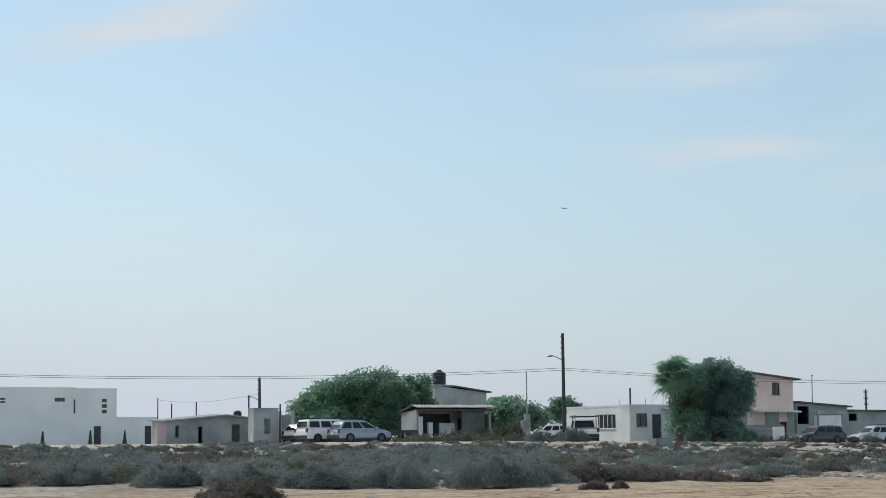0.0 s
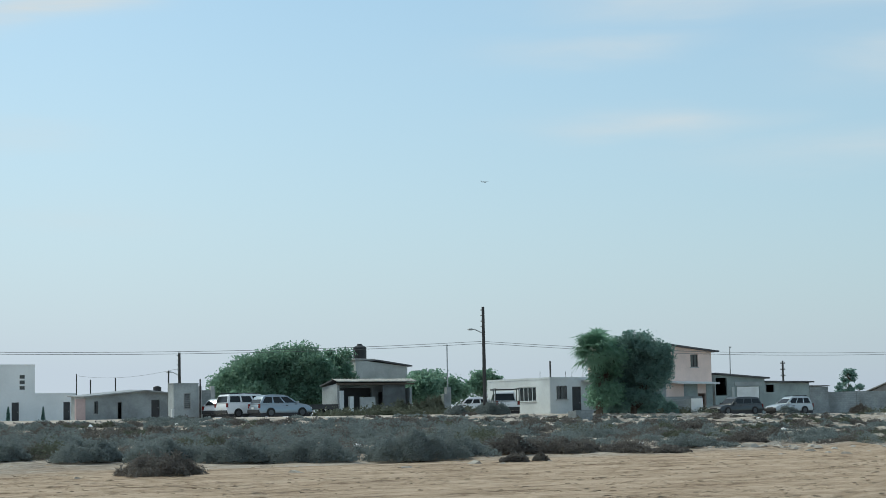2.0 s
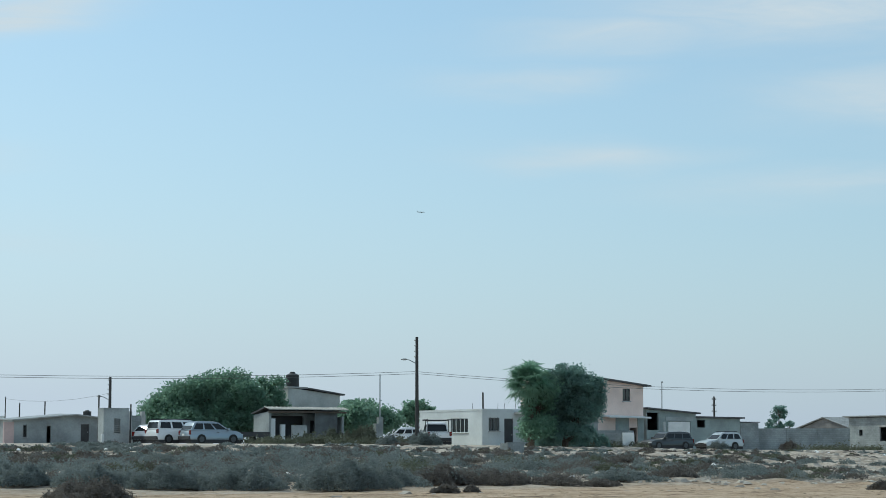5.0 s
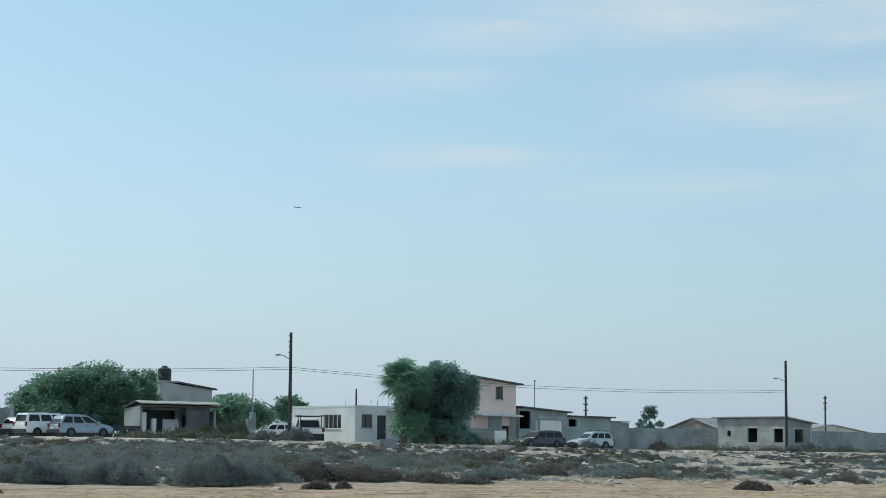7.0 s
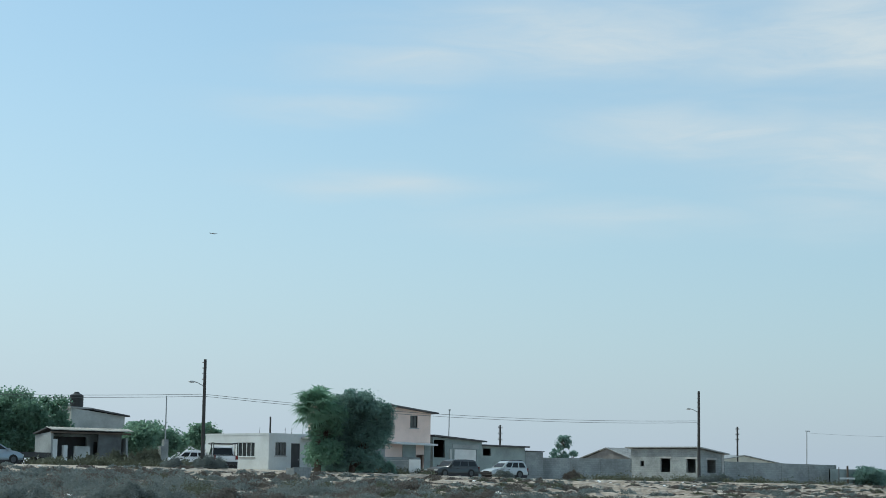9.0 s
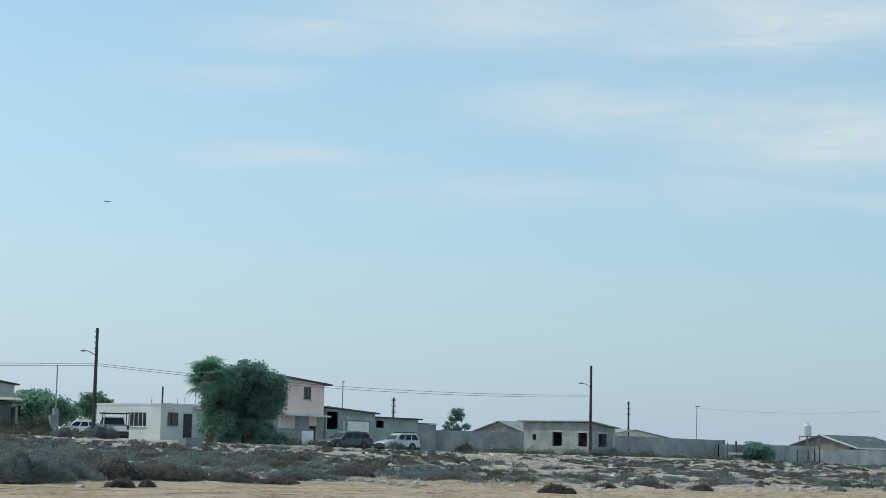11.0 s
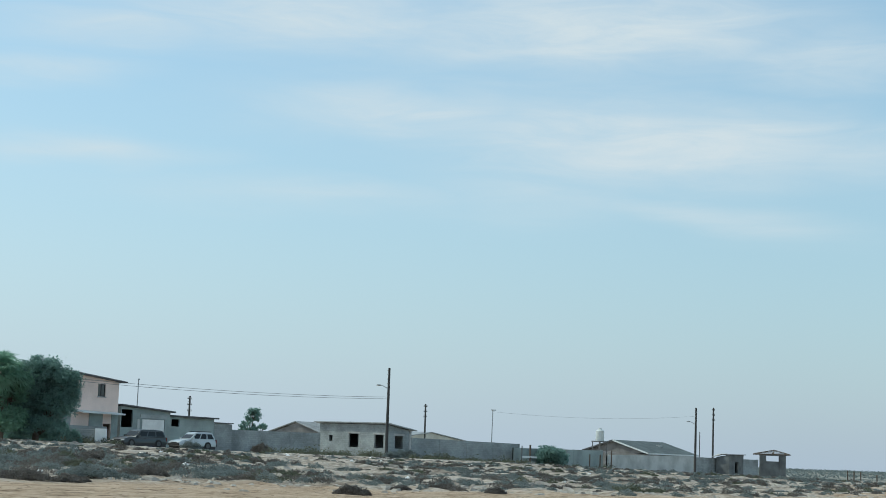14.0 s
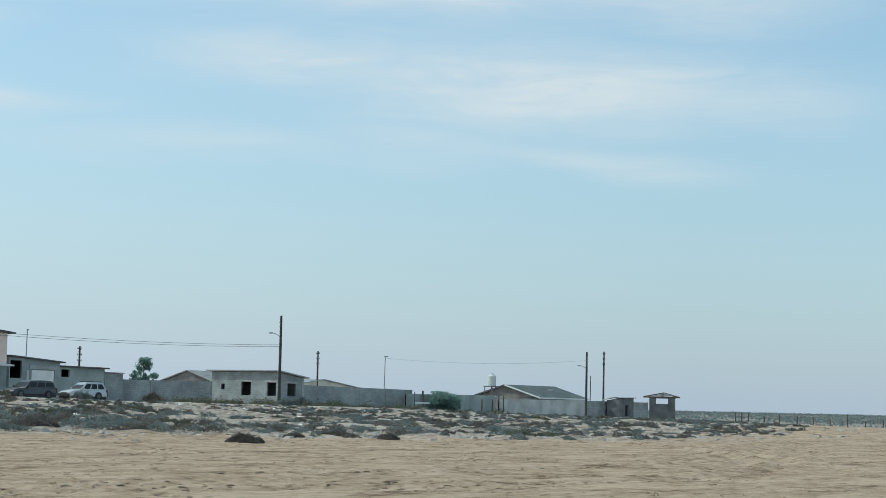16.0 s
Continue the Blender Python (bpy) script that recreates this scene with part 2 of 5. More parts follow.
LEAF_DRY = foliage("dry_twigs", (0.098, 0.092, 0.084), (0.180, 0.164, 0.145), 0.3)
ROCK = material("pale_limestone", (0.54, 0.49, 0.42), 0.95, 0.3, 0.5, 0.5, spread=0.25)
CLOD = material("dry_mud", (0.36, 0.27, 0.18), 0.95, 0.4, 0.4, 0.3)
LITTER = material("white_litter", (0.85, 0.85, 0.84), 0.6, 0.1, 0.3, 0.2)
RUBBER = material("tyre_rubber", (0.02, 0.02, 0.02), 0.85, 0.2, 0.2, 0.1)
RIM = material("wheel_metal", (0.12, 0.125, 0.13), 0.5, 0.1, 0.2, 0.0, 0.9)
TRIM = material("black_trim", (0.03, 0.03, 0.032), 0.6, 0.15, 0.3, 0.0)
RED_LAMP = material("red_lens", (0.14, 0.012, 0.01), 0.2, 0.1, 0.2, 0.0)
CLEAR_LAMP = material("clear_lens", (0.62, 0.64, 0.66), 0.12, 0.1, 0.2, 0.0)


def paint(name, colour, rough=0.28, metal=0.0):
    m = material(name, colour, rough, 0.08, 1.2, 0.0, metal)
    m.node_tree.nodes["Principled BSDF"].inputs["Coat Weight"].default_value = 0.5
    return m


PAINT_WHITE = paint("white_car_paint", (0.74, 0.75, 0.76))
PAINT_SILVER = paint("silver_blue_car_paint", (0.29, 0.34, 0.385), 0.3, 0.4)
PAINT_DARK = paint("dark_green_car_paint", (0.03, 0.036, 0.038), 0.35)
PAINT_PALE = paint("pale_car_paint", (0.46, 0.50, 0.52), 0.3, 0.15)


def ground_material():
    """Ochre sand in front, grey stony soil under the scrub, pale dust on the street."""
    m = bpy.data.materials.new("desert_ground")
    m.use_nodes = True
    nt = m.node_tree
    bsdf = nt.nodes["Principled BSDF"]
    bsdf.inputs["Roughness"].default_value = 0.96
    bsdf.inputs["Specular IOR Level"].default_value = 0.15
    geo = nt.nodes.new("ShaderNodeNewGeometry")
    split = nt.nodes.new("ShaderNodeSeparateXYZ")
    nt.links.new(geo.outputs["Position"], split.inputs[0])

    def noise_at(scale, detail, stretch=(1, 1, 1)):
        mp = nt.nodes.new("ShaderNodeMapping")
        mp.inputs["Scale"].default_value = stretch
        nt.links.new(geo.outputs["Position"], mp.inputs["Vector"])
        n = nt.nodes.new("ShaderNodeTexNoise")
        n.inputs["Scale"].default_value, n.inputs["Detail"].default_value = scale, detail
        n.inputs["Roughness"].default_value = 0.66
        nt.links.new(mp.outputs[0], n.inputs["Vector"])
        return n.outputs[0]

    def ramp(value, *stops):
        r = nt.nodes.new("ShaderNodeValToRGB")
        while len(r.color_ramp.elements) < len(stops):
            r.color_ramp.elements.new(0.5)
        for e, (p, c) in zip(r.color_ramp.elements, stops):
            e.position, e.color = p, (*c, 1)
        nt.links.new(value, r.inputs[0])
        return r.outputs[0]

    def calc(op, a, b, c=0.0):
        n = nt.nodes.new("ShaderNodeMath")
        n.operation = op
        for i, v in enumerate((a, b, c)):
            if isinstance(v, (int, float)):
                n.inputs[i].default_value = v
            else:
                nt.links.new(v, n.inputs[i])
        return n.outputs[0]

    def mix(fac, a, b):
        n = nt.nodes.new("ShaderNodeMix")
        n.data_type = "RGBA"
        nt.links.new(fac, n.inputs[0]), nt.links.new(a, n.inputs[6]), nt.links.new(b, n.inputs[7])
        return n.outputs[2]

    patches = noise_at(0.11, 6.0, (1, 1.6, 1))
    streaks = noise_at(0.45, 7.0, (0.6, 1.3, 1))
    grit = noise_at(3.6, 9.0, (0.5, 1.0, 1))
    sand = ramp(calc("MULTIPLY_ADD", streaks, 0.5, calc("MULTIPLY", grit, 0.5)), (0.40, (0.17, 0.115, 0.075)), (0.465, (0.37, 0.275, 0.185)), (0.57, (0.52, 0.40, 0.29)))
    soil = ramp(calc("MULTIPLY_ADD", patches, 0.5, calc("MULTIPLY", grit, 0.5)), (0.40, (0.15, 0.125, 0.10)), (0.49, (0.31, 0.265, 0.215)), (0.57, (0.49, 0.43, 0.36)))
    dust = ramp(streaks, (0.3, (0.36, 0.31, 0.25)), (0.65, (0.56, 0.50, 0.43)))
    far = ramp(noise_at(0.02, 5.0, (0.4, 1, 1)), (0.35, (0.16, 0.165, 0.145)), (0.6, (0.30, 0.285, 0.245)))
    edge = calc("ADD", split.outputs[1], calc("MULTIPLY", calc("SUBTRACT", patches, 0.5), 22.0))
    edge = calc("ADD", edge, calc("MULTIPLY", calc("SUBTRACT", streaks, 0.5), 8.0))
    nearer = calc("MULTIPLY", calc("MINIMUM", calc("MAXIMUM", calc("SUBTRACT", split.outputs[0], 58.0), 0.0), 26.0), 0.42)
    recede = calc("MULTIPLY", calc("MAXIMUM", calc("SUBTRACT", split.outputs[0], 98.0), 0.0), 0.45)
    edge = calc("SUBTRACT", calc("ADD", edge, nearer), recede)
    in_scrub = nt.nodes.new("ShaderNodeMapRange")
    in_scrub.inputs["From Min"].default_value, in_scrub.inputs["From Max"].default_value = 58.0, 64.0
    nt.links.new(edge, in_scrub.inputs["Value"])
    in_street = nt.nodes.new("ShaderNodeMapRange")
    in_street.inputs["From Min"].default_value, in_street.inputs["From Max"].default_value = 109.0, 113.0
    nt.links.new(calc("ADD", split.outputs[1], calc("MULTIPLY", calc("SUBTRACT", patches, 0.5), 8.0)), in_street.inputs["Value"])
    in_far = nt.nodes.new("ShaderNodeMapRange")
    in_far.inputs["From Min"].default_value, in_far.inputs["From Max"].default_value = 260.0, 420.0
    away = nt.nodes.new("ShaderNodeVectorMath")
    away.operation = "LENGTH"
    nt.links.new(geo.outputs["Position"], away.inputs[0])
    nt.links.new(away.outputs["Value"], in_far.inputs["Value"])
    colour = mix(in_far.outputs[0], mix(in_street.outputs[0], mix(in_scrub.outputs[0], sand, soil), dust), far)
    nt.links.new(colour, bsdf.inputs["Base Color"])
    b = nt.nodes.new("ShaderNodeBump")
    b.inputs["Strength"].default_value, b.inputs["Distance"].default_value = 0.9, 0.14
    nt.links.new(grit, b.inputs["Height"]), nt.links.new(b.outputs[0], bsdf.inputs["Normal"])
    return m


# ---- builders ----
def mesh_of(name, bm, mat, smooth=False):
    me = bpy.data.meshes.new(name)
    bmesh.ops.recalc_face_normals(bm, faces=bm.faces)
    bm.to_mesh(me)
    bm.free()
    me.materials.append(mat)
    if smooth:
        me.polygons.foreach_set("use_smooth", [True] * len(me.polygons))
    return me


def part(name, bm, mat, parent, label="", smooth=False):
    """Links a bmesh as one mesh under a thing or a part."""
    ob = new(name, mesh_of(name, bm, mat, smooth))
    ob.parent = parent
    return tagged(ob, label)


def thing(name, at, label, category, group="", kind="", turn=0.0):
    ob = new(name)
    ob.empty_display_size = 0.2
    ob.matrix_world = pose(*at, 0, 0, turn)
    return tagged(ob, label, category, group, kind)


def single(name, bm, mat, at, label, category, group="", kind="", turn=0.0, smooth=False):
    """A thing that is one mesh."""
    ob = new(name, mesh_of(name, bm, mat, smooth))
    ob.matrix_world = pose(*at, 0, 0, turn)
    return tagged(ob, label, category, group, kind)


def box(bm, x0, x1, y0, y1, z0, z1):
    m = Matrix.LocRotScale(((x0 + x1) / 2, (y0 + y1) / 2, (z0 + z1) / 2), None, (abs(x1 - x0), abs(y1 - y0), abs(z1 - z0)))
    return bmesh.ops.create_cube(bm, size=1.0, matrix=m)["verts"]


def boxes(*sizes):
    bm = bmesh.new()
    for s in sizes:
        box(bm, *s)
    return bm


def rod(bm, a, b, r0, r1=None, sides=8):
    a, b = Vector(a), Vector(b)
    m = Matrix.Translation((a + b) / 2) @ (b - a).to_track_quat("Z", "Y").to_matrix().to_4x4()
    bmesh.ops.create_cone(bm, cap_ends=True, segments=sides, radius1=r0, radius2=r0 if r1 is None else r1, depth=(b - a).length, matrix=m)
    return bm


def slab_between(bm, corners, thick):
    """A sheet through four corners, thickened downwards."""
    top = [bm.verts.new(c) for c in corners]
    low = [bm.verts.new((c[0], c[1], c[2] - thick)) for c in corners]
    bm.faces.new(top), bm.faces.new(low[::-1])
    n = len(top)
    for i in range(n):
        bm.faces.new((top[i], low[i], low[(i + 1) % n], top[(i + 1) % n]))
    return bm


def pierced(bm, length, height, thick, holes):
    """A wall along +x from the origin (outer face at y=0, body behind it) with holes (a, b, low, high). height: a number or (start, end)."""
    h0, h1 = height if isinstance(height, tuple) else (height, height)
    us = sorted({0.0, length, *(v for a, b, _, _ in holes for v in (a, b))})
    for a, b in zip(us, us[1:]):
        inside = sorted((lo, hi) for p, q, lo, hi in holes if p <= a + 1e-6 and q >= b - 1e-6)
        z = 0.0
        for lo, hi in inside:
            if lo - z > 0.01:
                box(bm, a, b, 0, thick, z, lo)
            z = hi
        ta, tb = h0 + (h1 - h0) * a / length, h0 + (h1 - h0) * b / length
        vs = [bm.verts.new(c) for c in ((a, 0, z), (b, 0, z), (b, thick, z), (a, thick, z), (a, 0, ta), (b, 0, tb), (b, thick, tb), (a, thick, ta))]
        for f in ((0, 3, 2, 1), (4, 5, 6, 7), (0, 1, 5, 4), (1, 2, 6, 5), (2, 3, 7, 6), (3, 0, 4, 7)):
            bm.faces.new([vs[i] for i in f])
    return bm


def window_in(parent, m, a, b, lo, hi, frame_mat=STEEL, bars=0, cross=1, sill=True):
    """A glazed window set in a hole of a wall; m takes the wall's plane to the thing's frame."""
    w = part("window", rim_of(a, b, lo, hi, 0.06, 0.06, 0.12), frame_mat, parent)
    w.matrix_local = m
    p = part("pane", boxes((a + 0.05, b - 0.05, 0.10, 0.112, lo + 0.05, hi - 0.05)), PANE, w)
    for i in range(cross):
        x = a + (b - a) * (i + 1) / (cross + 1)
        part("mullion", boxes((x - 0.03, x + 0.03, 0.065, 0.13, lo, hi)), frame_mat, w)
    for i in range(bars):
        x = a + (b - a) * (i + 0.5) / bars
        part("bar", boxes((x - 0.014, x + 0.014, -0.035, -0.008, lo - 0.04, hi + 0.04)), STEEL, w)
    if sill:
        part("sill", boxes((a - 0.08, b + 0.08, -0.07, 0.08, lo - 0.09, lo - 0.004)), SLAB, w)
    return w


def rim_of(a, b, lo, hi, wide, y0, y1):
    return boxes((a, b, y0, y1, lo, lo + wide), (a, b, y0, y1, hi - wide, hi), (a, a + wide, y0, y1, lo + wide, hi - wide), (b - wide, b, y0, y1, lo + wide, hi - wide))


def door_in(parent, m, a, b, lo, hi, leaf_mat=DOOR_AND_SHADE_DARK, panels=True):
    d = part("door", boxes((a + 0.05, b - 0.05, 0.07, 0.11, lo + 0.01, hi - 0.05)), leaf_mat, parent)
    d.matrix_local = m
    part("frame", rim_of(a, b, lo, hi, 0.05, 0.04, 0.13), STEEL, d)
    if panels:
        w = b - a
        for z0, z1 in ((lo + 0.2, lo + (hi - lo) * 0.45), (lo + (hi - lo) * 0.55, hi - 0.2)):
            part("panel", boxes((a + 0.18 * w, b - 0.18 * w, 0.055, 0.075, z0, z1)), leaf_mat, d)
    part("handle", boxes((b - 0.16, b - 0.1, 0.02, 0.07, lo + 0.95, lo + 1.05)), PALE_STEEL, d)
    return d


def shell(home, wide, deep, heights, mat, front=(), side=(), right=(), thick=0.2):
    """Four walls round wide x deep metres; heights (front-left, front-right, back-right, back-left).
    front and side hold (a, b, low, high, kind): a window, door, dark hole, garage or bare opening. side counts from the front corner back."""
    fl, fr, br, bl = heights
    f = Matrix.Identity(4)
    s = Matrix.Translation((0, deep, 0)) @ Matrix.Rotation(radians(-90), 4, "Z")
    r = Matrix.Translation((wide, 0, 0)) @ Matrix.Rotation(radians(90), 4, "Z")
    k = Matrix.Translation((wide, deep, 0)) @ Matrix.Rotation(radians(180), 4, "Z")
    flip = [(deep - b, deep - a, lo, hi, *rest) for a, b, lo, hi, *rest in side]
    for m, length, hs, openings in ((f, wide, (fl, fr), front), (s, deep, (bl, fl), flip), (r, deep, (fr, br), right), (k, wide, (br, bl), ())):
        inset = 0.0 if m is f or m is k else thick
        bm = bmesh.new()
        holes = [(a - inset, b - inset, lo, hi) for a, b, lo, hi, *_ in openings]
        pierced(bm, length - 2 * inset, hs, thick, holes)
        w = part("wall", bm, mat, home)
        mm = m @ Matrix.Translation((inset, 0, 0))
        w.matrix_local = mm
        for a, b, lo, hi, kind, *more in openings:
            a, b = a - inset, b - inset
            if kind == "window":
                window_in(home, mm, a, b, lo, hi, *more)
            elif kind == "door":
                door_in(home, mm, a, b, lo, hi, *more)
            elif kind == "garage":
                garage_in(home, mm, a, b, lo, hi)
    part("floor", boxes((thick, wide - thick, thick, deep - thick, 0.0, 0.06)), INSIDE, home)
    return home


def garage_in(parent, m, a, b, lo, hi):
    d = part("garage_door", boxes((a + 0.03, b - 0.03, 0.05, 0.09, lo + 0.02, hi - 0.02)), DOOR_WHITE, parent, "white sheet garage door")
    d.matrix_local = m
    n = 5
    for i in range(n):
        z0, z1 = lo + 0.04 + (hi - lo - 0.08) * i / n, lo + 0.04 + (hi - lo - 0.08) * (i + 1) / n
        part("panel", boxes((a + 0.06, b - 0.06, 0.03, 0.052, z0 + 0.02, z1 - 0.02)), DOOR_WHITE, d)


def cloud_mesh(name, verts, faces_n, quads, mat):
    """A mesh straight from arrays: verts (n, 3), quads of consecutive corners."""
    me = bpy.data.meshes.new(name)
    n = len(verts) // 4
    me.vertices.add(len(verts)), me.loops.add(4 * n), me.polygons.add(n)
    me.vertices.foreach_set("co", np.asarray(verts, dtype=np.float32).ravel())
    me.loops.foreach_set("vertex_index", np.arange(4 * n, dtype=np.int32))
    me.polygons.foreach_set("loop_start", np.arange(0, 4 * n, 4, dtype=np.int32))
    me.update(calc_edges=True)
    me.materials.append(mat)
    return me


def leaves(rng, centres, size, droop=0.3, long=1.8):
    """Small four-cornered leaves at the given places, turned at random."""
    n = len(centres)
    a = rng.normal(size=(n, 3))
    a[:, 2] = a[:, 2] * 0.7 - droop
    a /= np.linalg.norm(a, axis=1)[:, None] + 1e-9
    b = np.cross(a, rng.normal(size=(n, 3)))
    b /= np.linalg.norm(b, axis=1)[:, None] + 1e-9
    s = size * rng.uniform(0.6, 1.4, size=(n, 1))
    u, w = a * s * long * 0.5, b * s * 0.5
    return np.stack([centres - u, centres - 0.1 * u + w, centres + u, centres - 0.1 * u - w], 1).reshape(-1, 3)


def clumped(rng, count, clumps, per, clump_r, middle, radii, hollow=0.35, low=-0.4):
    """Places of leaves: clumps spread over an ellipsoid's outer part, each an uneven ball of leaves."""
    d = rng.normal(size=(clumps, 3))
    d /= np.linalg.norm(d, axis=1)[:, None]
    d[:, 2] = np.where(d[:, 2] < low, -d[:, 2], d[:, 2])
    r = rng.uniform(hollow, 1.0, size=(clumps, 1)) ** 0.5
    lump = 1 + 0.12 * np.sin(3.1 * d[:, :1] + 5 * d[:, 1:2] + middle[0]) + 0.06 * rng.normal(size=(clumps, 1))
    c = np.array(middle) + d * r * lump * np.array(radii) * 0.84
    p = np.clip(rng.normal(size=(clumps, per, 3)), -2.1, 2.1) * clump_r * 0.8 * rng.uniform(0.6, 1.3, size=(clumps, 1, 1)) * np.array((1, 1, 0.75))
    return (c[:, None, :] + p).reshape(-1, 3), c


def tree(name, at, trunk_h, crowns, leaf_mat, label, leaf=0.16, clumps=70, per=170, clump_r=0.45, trunk_r=0.22, seed=1):
    """crowns: (x, y, z, rx, ry, rz) ellipsoids, from the foot of the tree."""
    rng = np.random.default_rng(seed)
    t = thing(name, at, label, "tree")
    bm = bmesh.new()
    rod(bm, (0, 0, -0.1), (0.1, 0.05, trunk_h), trunk_r, trunk_r * 0.7, 9)
    limbs, places = bmesh.new(), []
    for x, y, z, rx, ry, rz in crowns:
        share = rx * rz / sum(c[3] * c[5] for c in crowns)
        p, c = clumped(rng, 0, max(6, int(clumps * share)), per, clump_r, (x, y, z), (rx, ry, rz))
        places.append(p)
        rod(limbs, (0.1, 0.05, trunk_h * 0.85), (x, y, z), trunk_r * 0.6, trunk_r * 0.25, 6)
        for q in c[:: max(1, len(c) // 12)]:
            rod(limbs, (x, y, z - 0.3 * rz), q, trunk_r * 0.25, 0.02, 5)
    part("trunk", bm, BARK, t)
    part("limbs", limbs, BARK, t)
    me = cloud_mesh("crown", leaves(rng, np.concatenate(places), leaf), 0, 0, leaf_mat)
    c = new("crown", me)
    c.parent = t
    return t


# ---- ground ----
STREET_X = (-400, 60, 80, 95, 112, 130, 150, 170, 190, 220, 232, 260, 300, 500)
STREET_Z = (2.3, 2.05, 2.0, 1.8, 1.5, 1.42, 1.35, 1.05, 0.62, 0.42, 0.12, -0.35, -0.5, -0.5)


def ground_z(x, y):
    """Height of the ground: flat sand in front, a slow rise to the village street."""
    x, y = np.asarray(x, float), np.asarray(y, float)
    a = np.interp(x, STREET_X, STREET_Z)
    s = np.clip((y - 60.0) / 58.0, 0, 1)
    z = a * s
    back = np.clip((y - 125.0) / 75.0, 0, 1)
    z = z + 0.35 * back * np.clip((180 - x) / 60, 0, 1)
    far = np.clip((np.hypot(x, y) - 300.0) / 500.0, 0, 1)
    return z * (1 - far) + 1.45 * far


def rough_noise(x, y):
    """Clods and old prints: smooth random bumps at three sizes."""
    rng, z = np.random.default_rng(9), np.zeros_like(x)
    for size, high in ((4.0, 0.006), (1.5, 0.006), (0.8, 0.013)):
        table = rng.normal(size=(256, 256))
        u, v = x / size, y / (size * 0.8)
        i, j = np.floor(u).astype(int), np.floor(v).astype(int)
        fu, fv = u - i, v - j
        fu, fv = fu * fu * (3 - 2 * fu), fv * fv * (3 - 2 * fv)
        t = lambda p, q: table[p % 256, q % 256]
        z = z + high * ((t(i, j) * (1 - fu) + t(i + 1, j) * fu) * (1 - fv) + (t(i, j + 1) * (1 - fu) + t(i + 1, j + 1) * fu) * fv)
    return z


EDGE_X = (15, 25, 31, 36, 45, 54, 60, 66, 72, 80, 98, 127, 140, 170, 200, 230, 260)
EDGE_Y = (70, 67.5, 63.5, 60.5, 62.5, 62.5, 59.5, 55.5, 52.5, 49, 47.5, 58, 63, 76, 90, 104, 120)


def scrub_edge(x):
    """How far off the scrub begins: near a line along the street, falling back to one side."""
    return np.interp(x, EDGE_X, EDGE_Y)


def ground_rough(x, y):
    """Small unevenness: hummocks under the scrub, wheel ruts in the sand."""
    z = np.zeros_like(x)
    hum = 0.09 + 0.07 * np.clip((x - 40.0) / 30.0, 0, 1)
    scrub = np.clip((y - scrub_edge(x) + 3.0) / 6.0, 0, 1) * np.clip((112.0 - y) / 4.0, 0, 1)
    z += scrub * (hum * np.sin(0.9 * x + 1.3 * np.sin(0.37 * y)) * np.sin(0.8 * y + 0.5 * np.sin(0.5 * x)) + 0.5 * hum * np.sin(2.3 * x + y) * np.sin(1.9 * y - 0.7 * x))
    sand = np.clip((scrub_edge(x) - y) / 6.0, 0, 1)
    z += sand * rough_noise(x, y)
    z += sand * 0.006 * (np.sin(1.7 * x + 2.1 * np.sin(0.23 * y)) * np.sin(2.9 * y) + np.sin(0.63 * x - 1.1 * y))
    # two-wheel tracks: one along the scrub's edge, one that swings away
    for path, depth in ((43.0 + 0.02 * (x - 60.0) + 1.5 * np.sin(0.045 * x), 0.04), (22.0 + 0.012 * (x - 36) ** 2, 0.09), (27.0 + 0.25 * (x - 40) + 2.5 * np.sin(0.08 * x), 0.08), (49.0 - 0.03 * (x - 40), 0.03)):
        for side in (-0.8, 0.8):
            d = np.abs(y - path - side)
            z += np.where(d < 0.6, -depth * np.cos(d / 0.6 * 1.57) ** 2, 0) + np.where((d > 0.45) & (d < 1.0), 0.35 * depth * np.sin((d - 0.45) / 0.55 * 3.14), 0)
    fade = np.clip((300 - np.hypot(x, y)) / 60, 0, 1)
    return z * fade


def spaced(lo, hi, fine_lo, fine_hi, step, grow=1.35):
    vals = list(np.arange(fine_lo, fine_hi + 1e-6, step))
    s, v = step, fine_hi
    while v < hi:
        s *= grow
        v += s
        vals.append(v)
    s, v = step, fine_lo
    while v > lo:
        s *= grow
        v -= s
        vals.insert(0, v)
    return np.array(vals)


def build_ground():
    xs, ys = spaced(-4700, 4700, 6, 150, 0.45), spaced(-4700, 4700, 14, 128, 0.35)
    gx, gy = np.meshgrid(xs, ys)
    gz = ground_z(gx, gy) + ground_rough(gx, gy)
    nx, ny = len(xs), len(ys)
    me = bpy.data.meshes.new("ground")
    me.vertices.add(nx * ny)
    me.vertices.foreach_set("co", np.stack([gx, gy, gz], -1).astype(np.float32).ravel())
    i = (np.arange(ny - 1)[:, None] * nx + np.arange(nx - 1)[None, :]).ravel()
    quads = np.stack([i, i + 1, i + nx + 1, i + nx], 1)
    me.loops.add(quads.size), me.polygons.add(len(quads))
    me.loops.foreach_set("vertex_index", quads.astype(np.int32).ravel())
    me.polygons.foreach_set("loop_start", np.arange(0, quads.size, 4, dtype=np.int32))
    me.polygons.foreach_set("use_smooth", np.ones(len(quads), dtype=bool))
    me.update(calc_edges=True)
    me.materials.append(ground_material())
    tagged(new("ground", me), "ochre sand with wheel tracks and stony scrub soil", "ground", kind="structure")


def gz1(x, y):
    return float(ground_z(x, y))


build_ground()


# ---- houses ----
def roof_slab(home, corners, thick, mat, label="", name="roof"):
    return part(name, slab_between(bmesh.new(), corners, thick), mat, home, label)


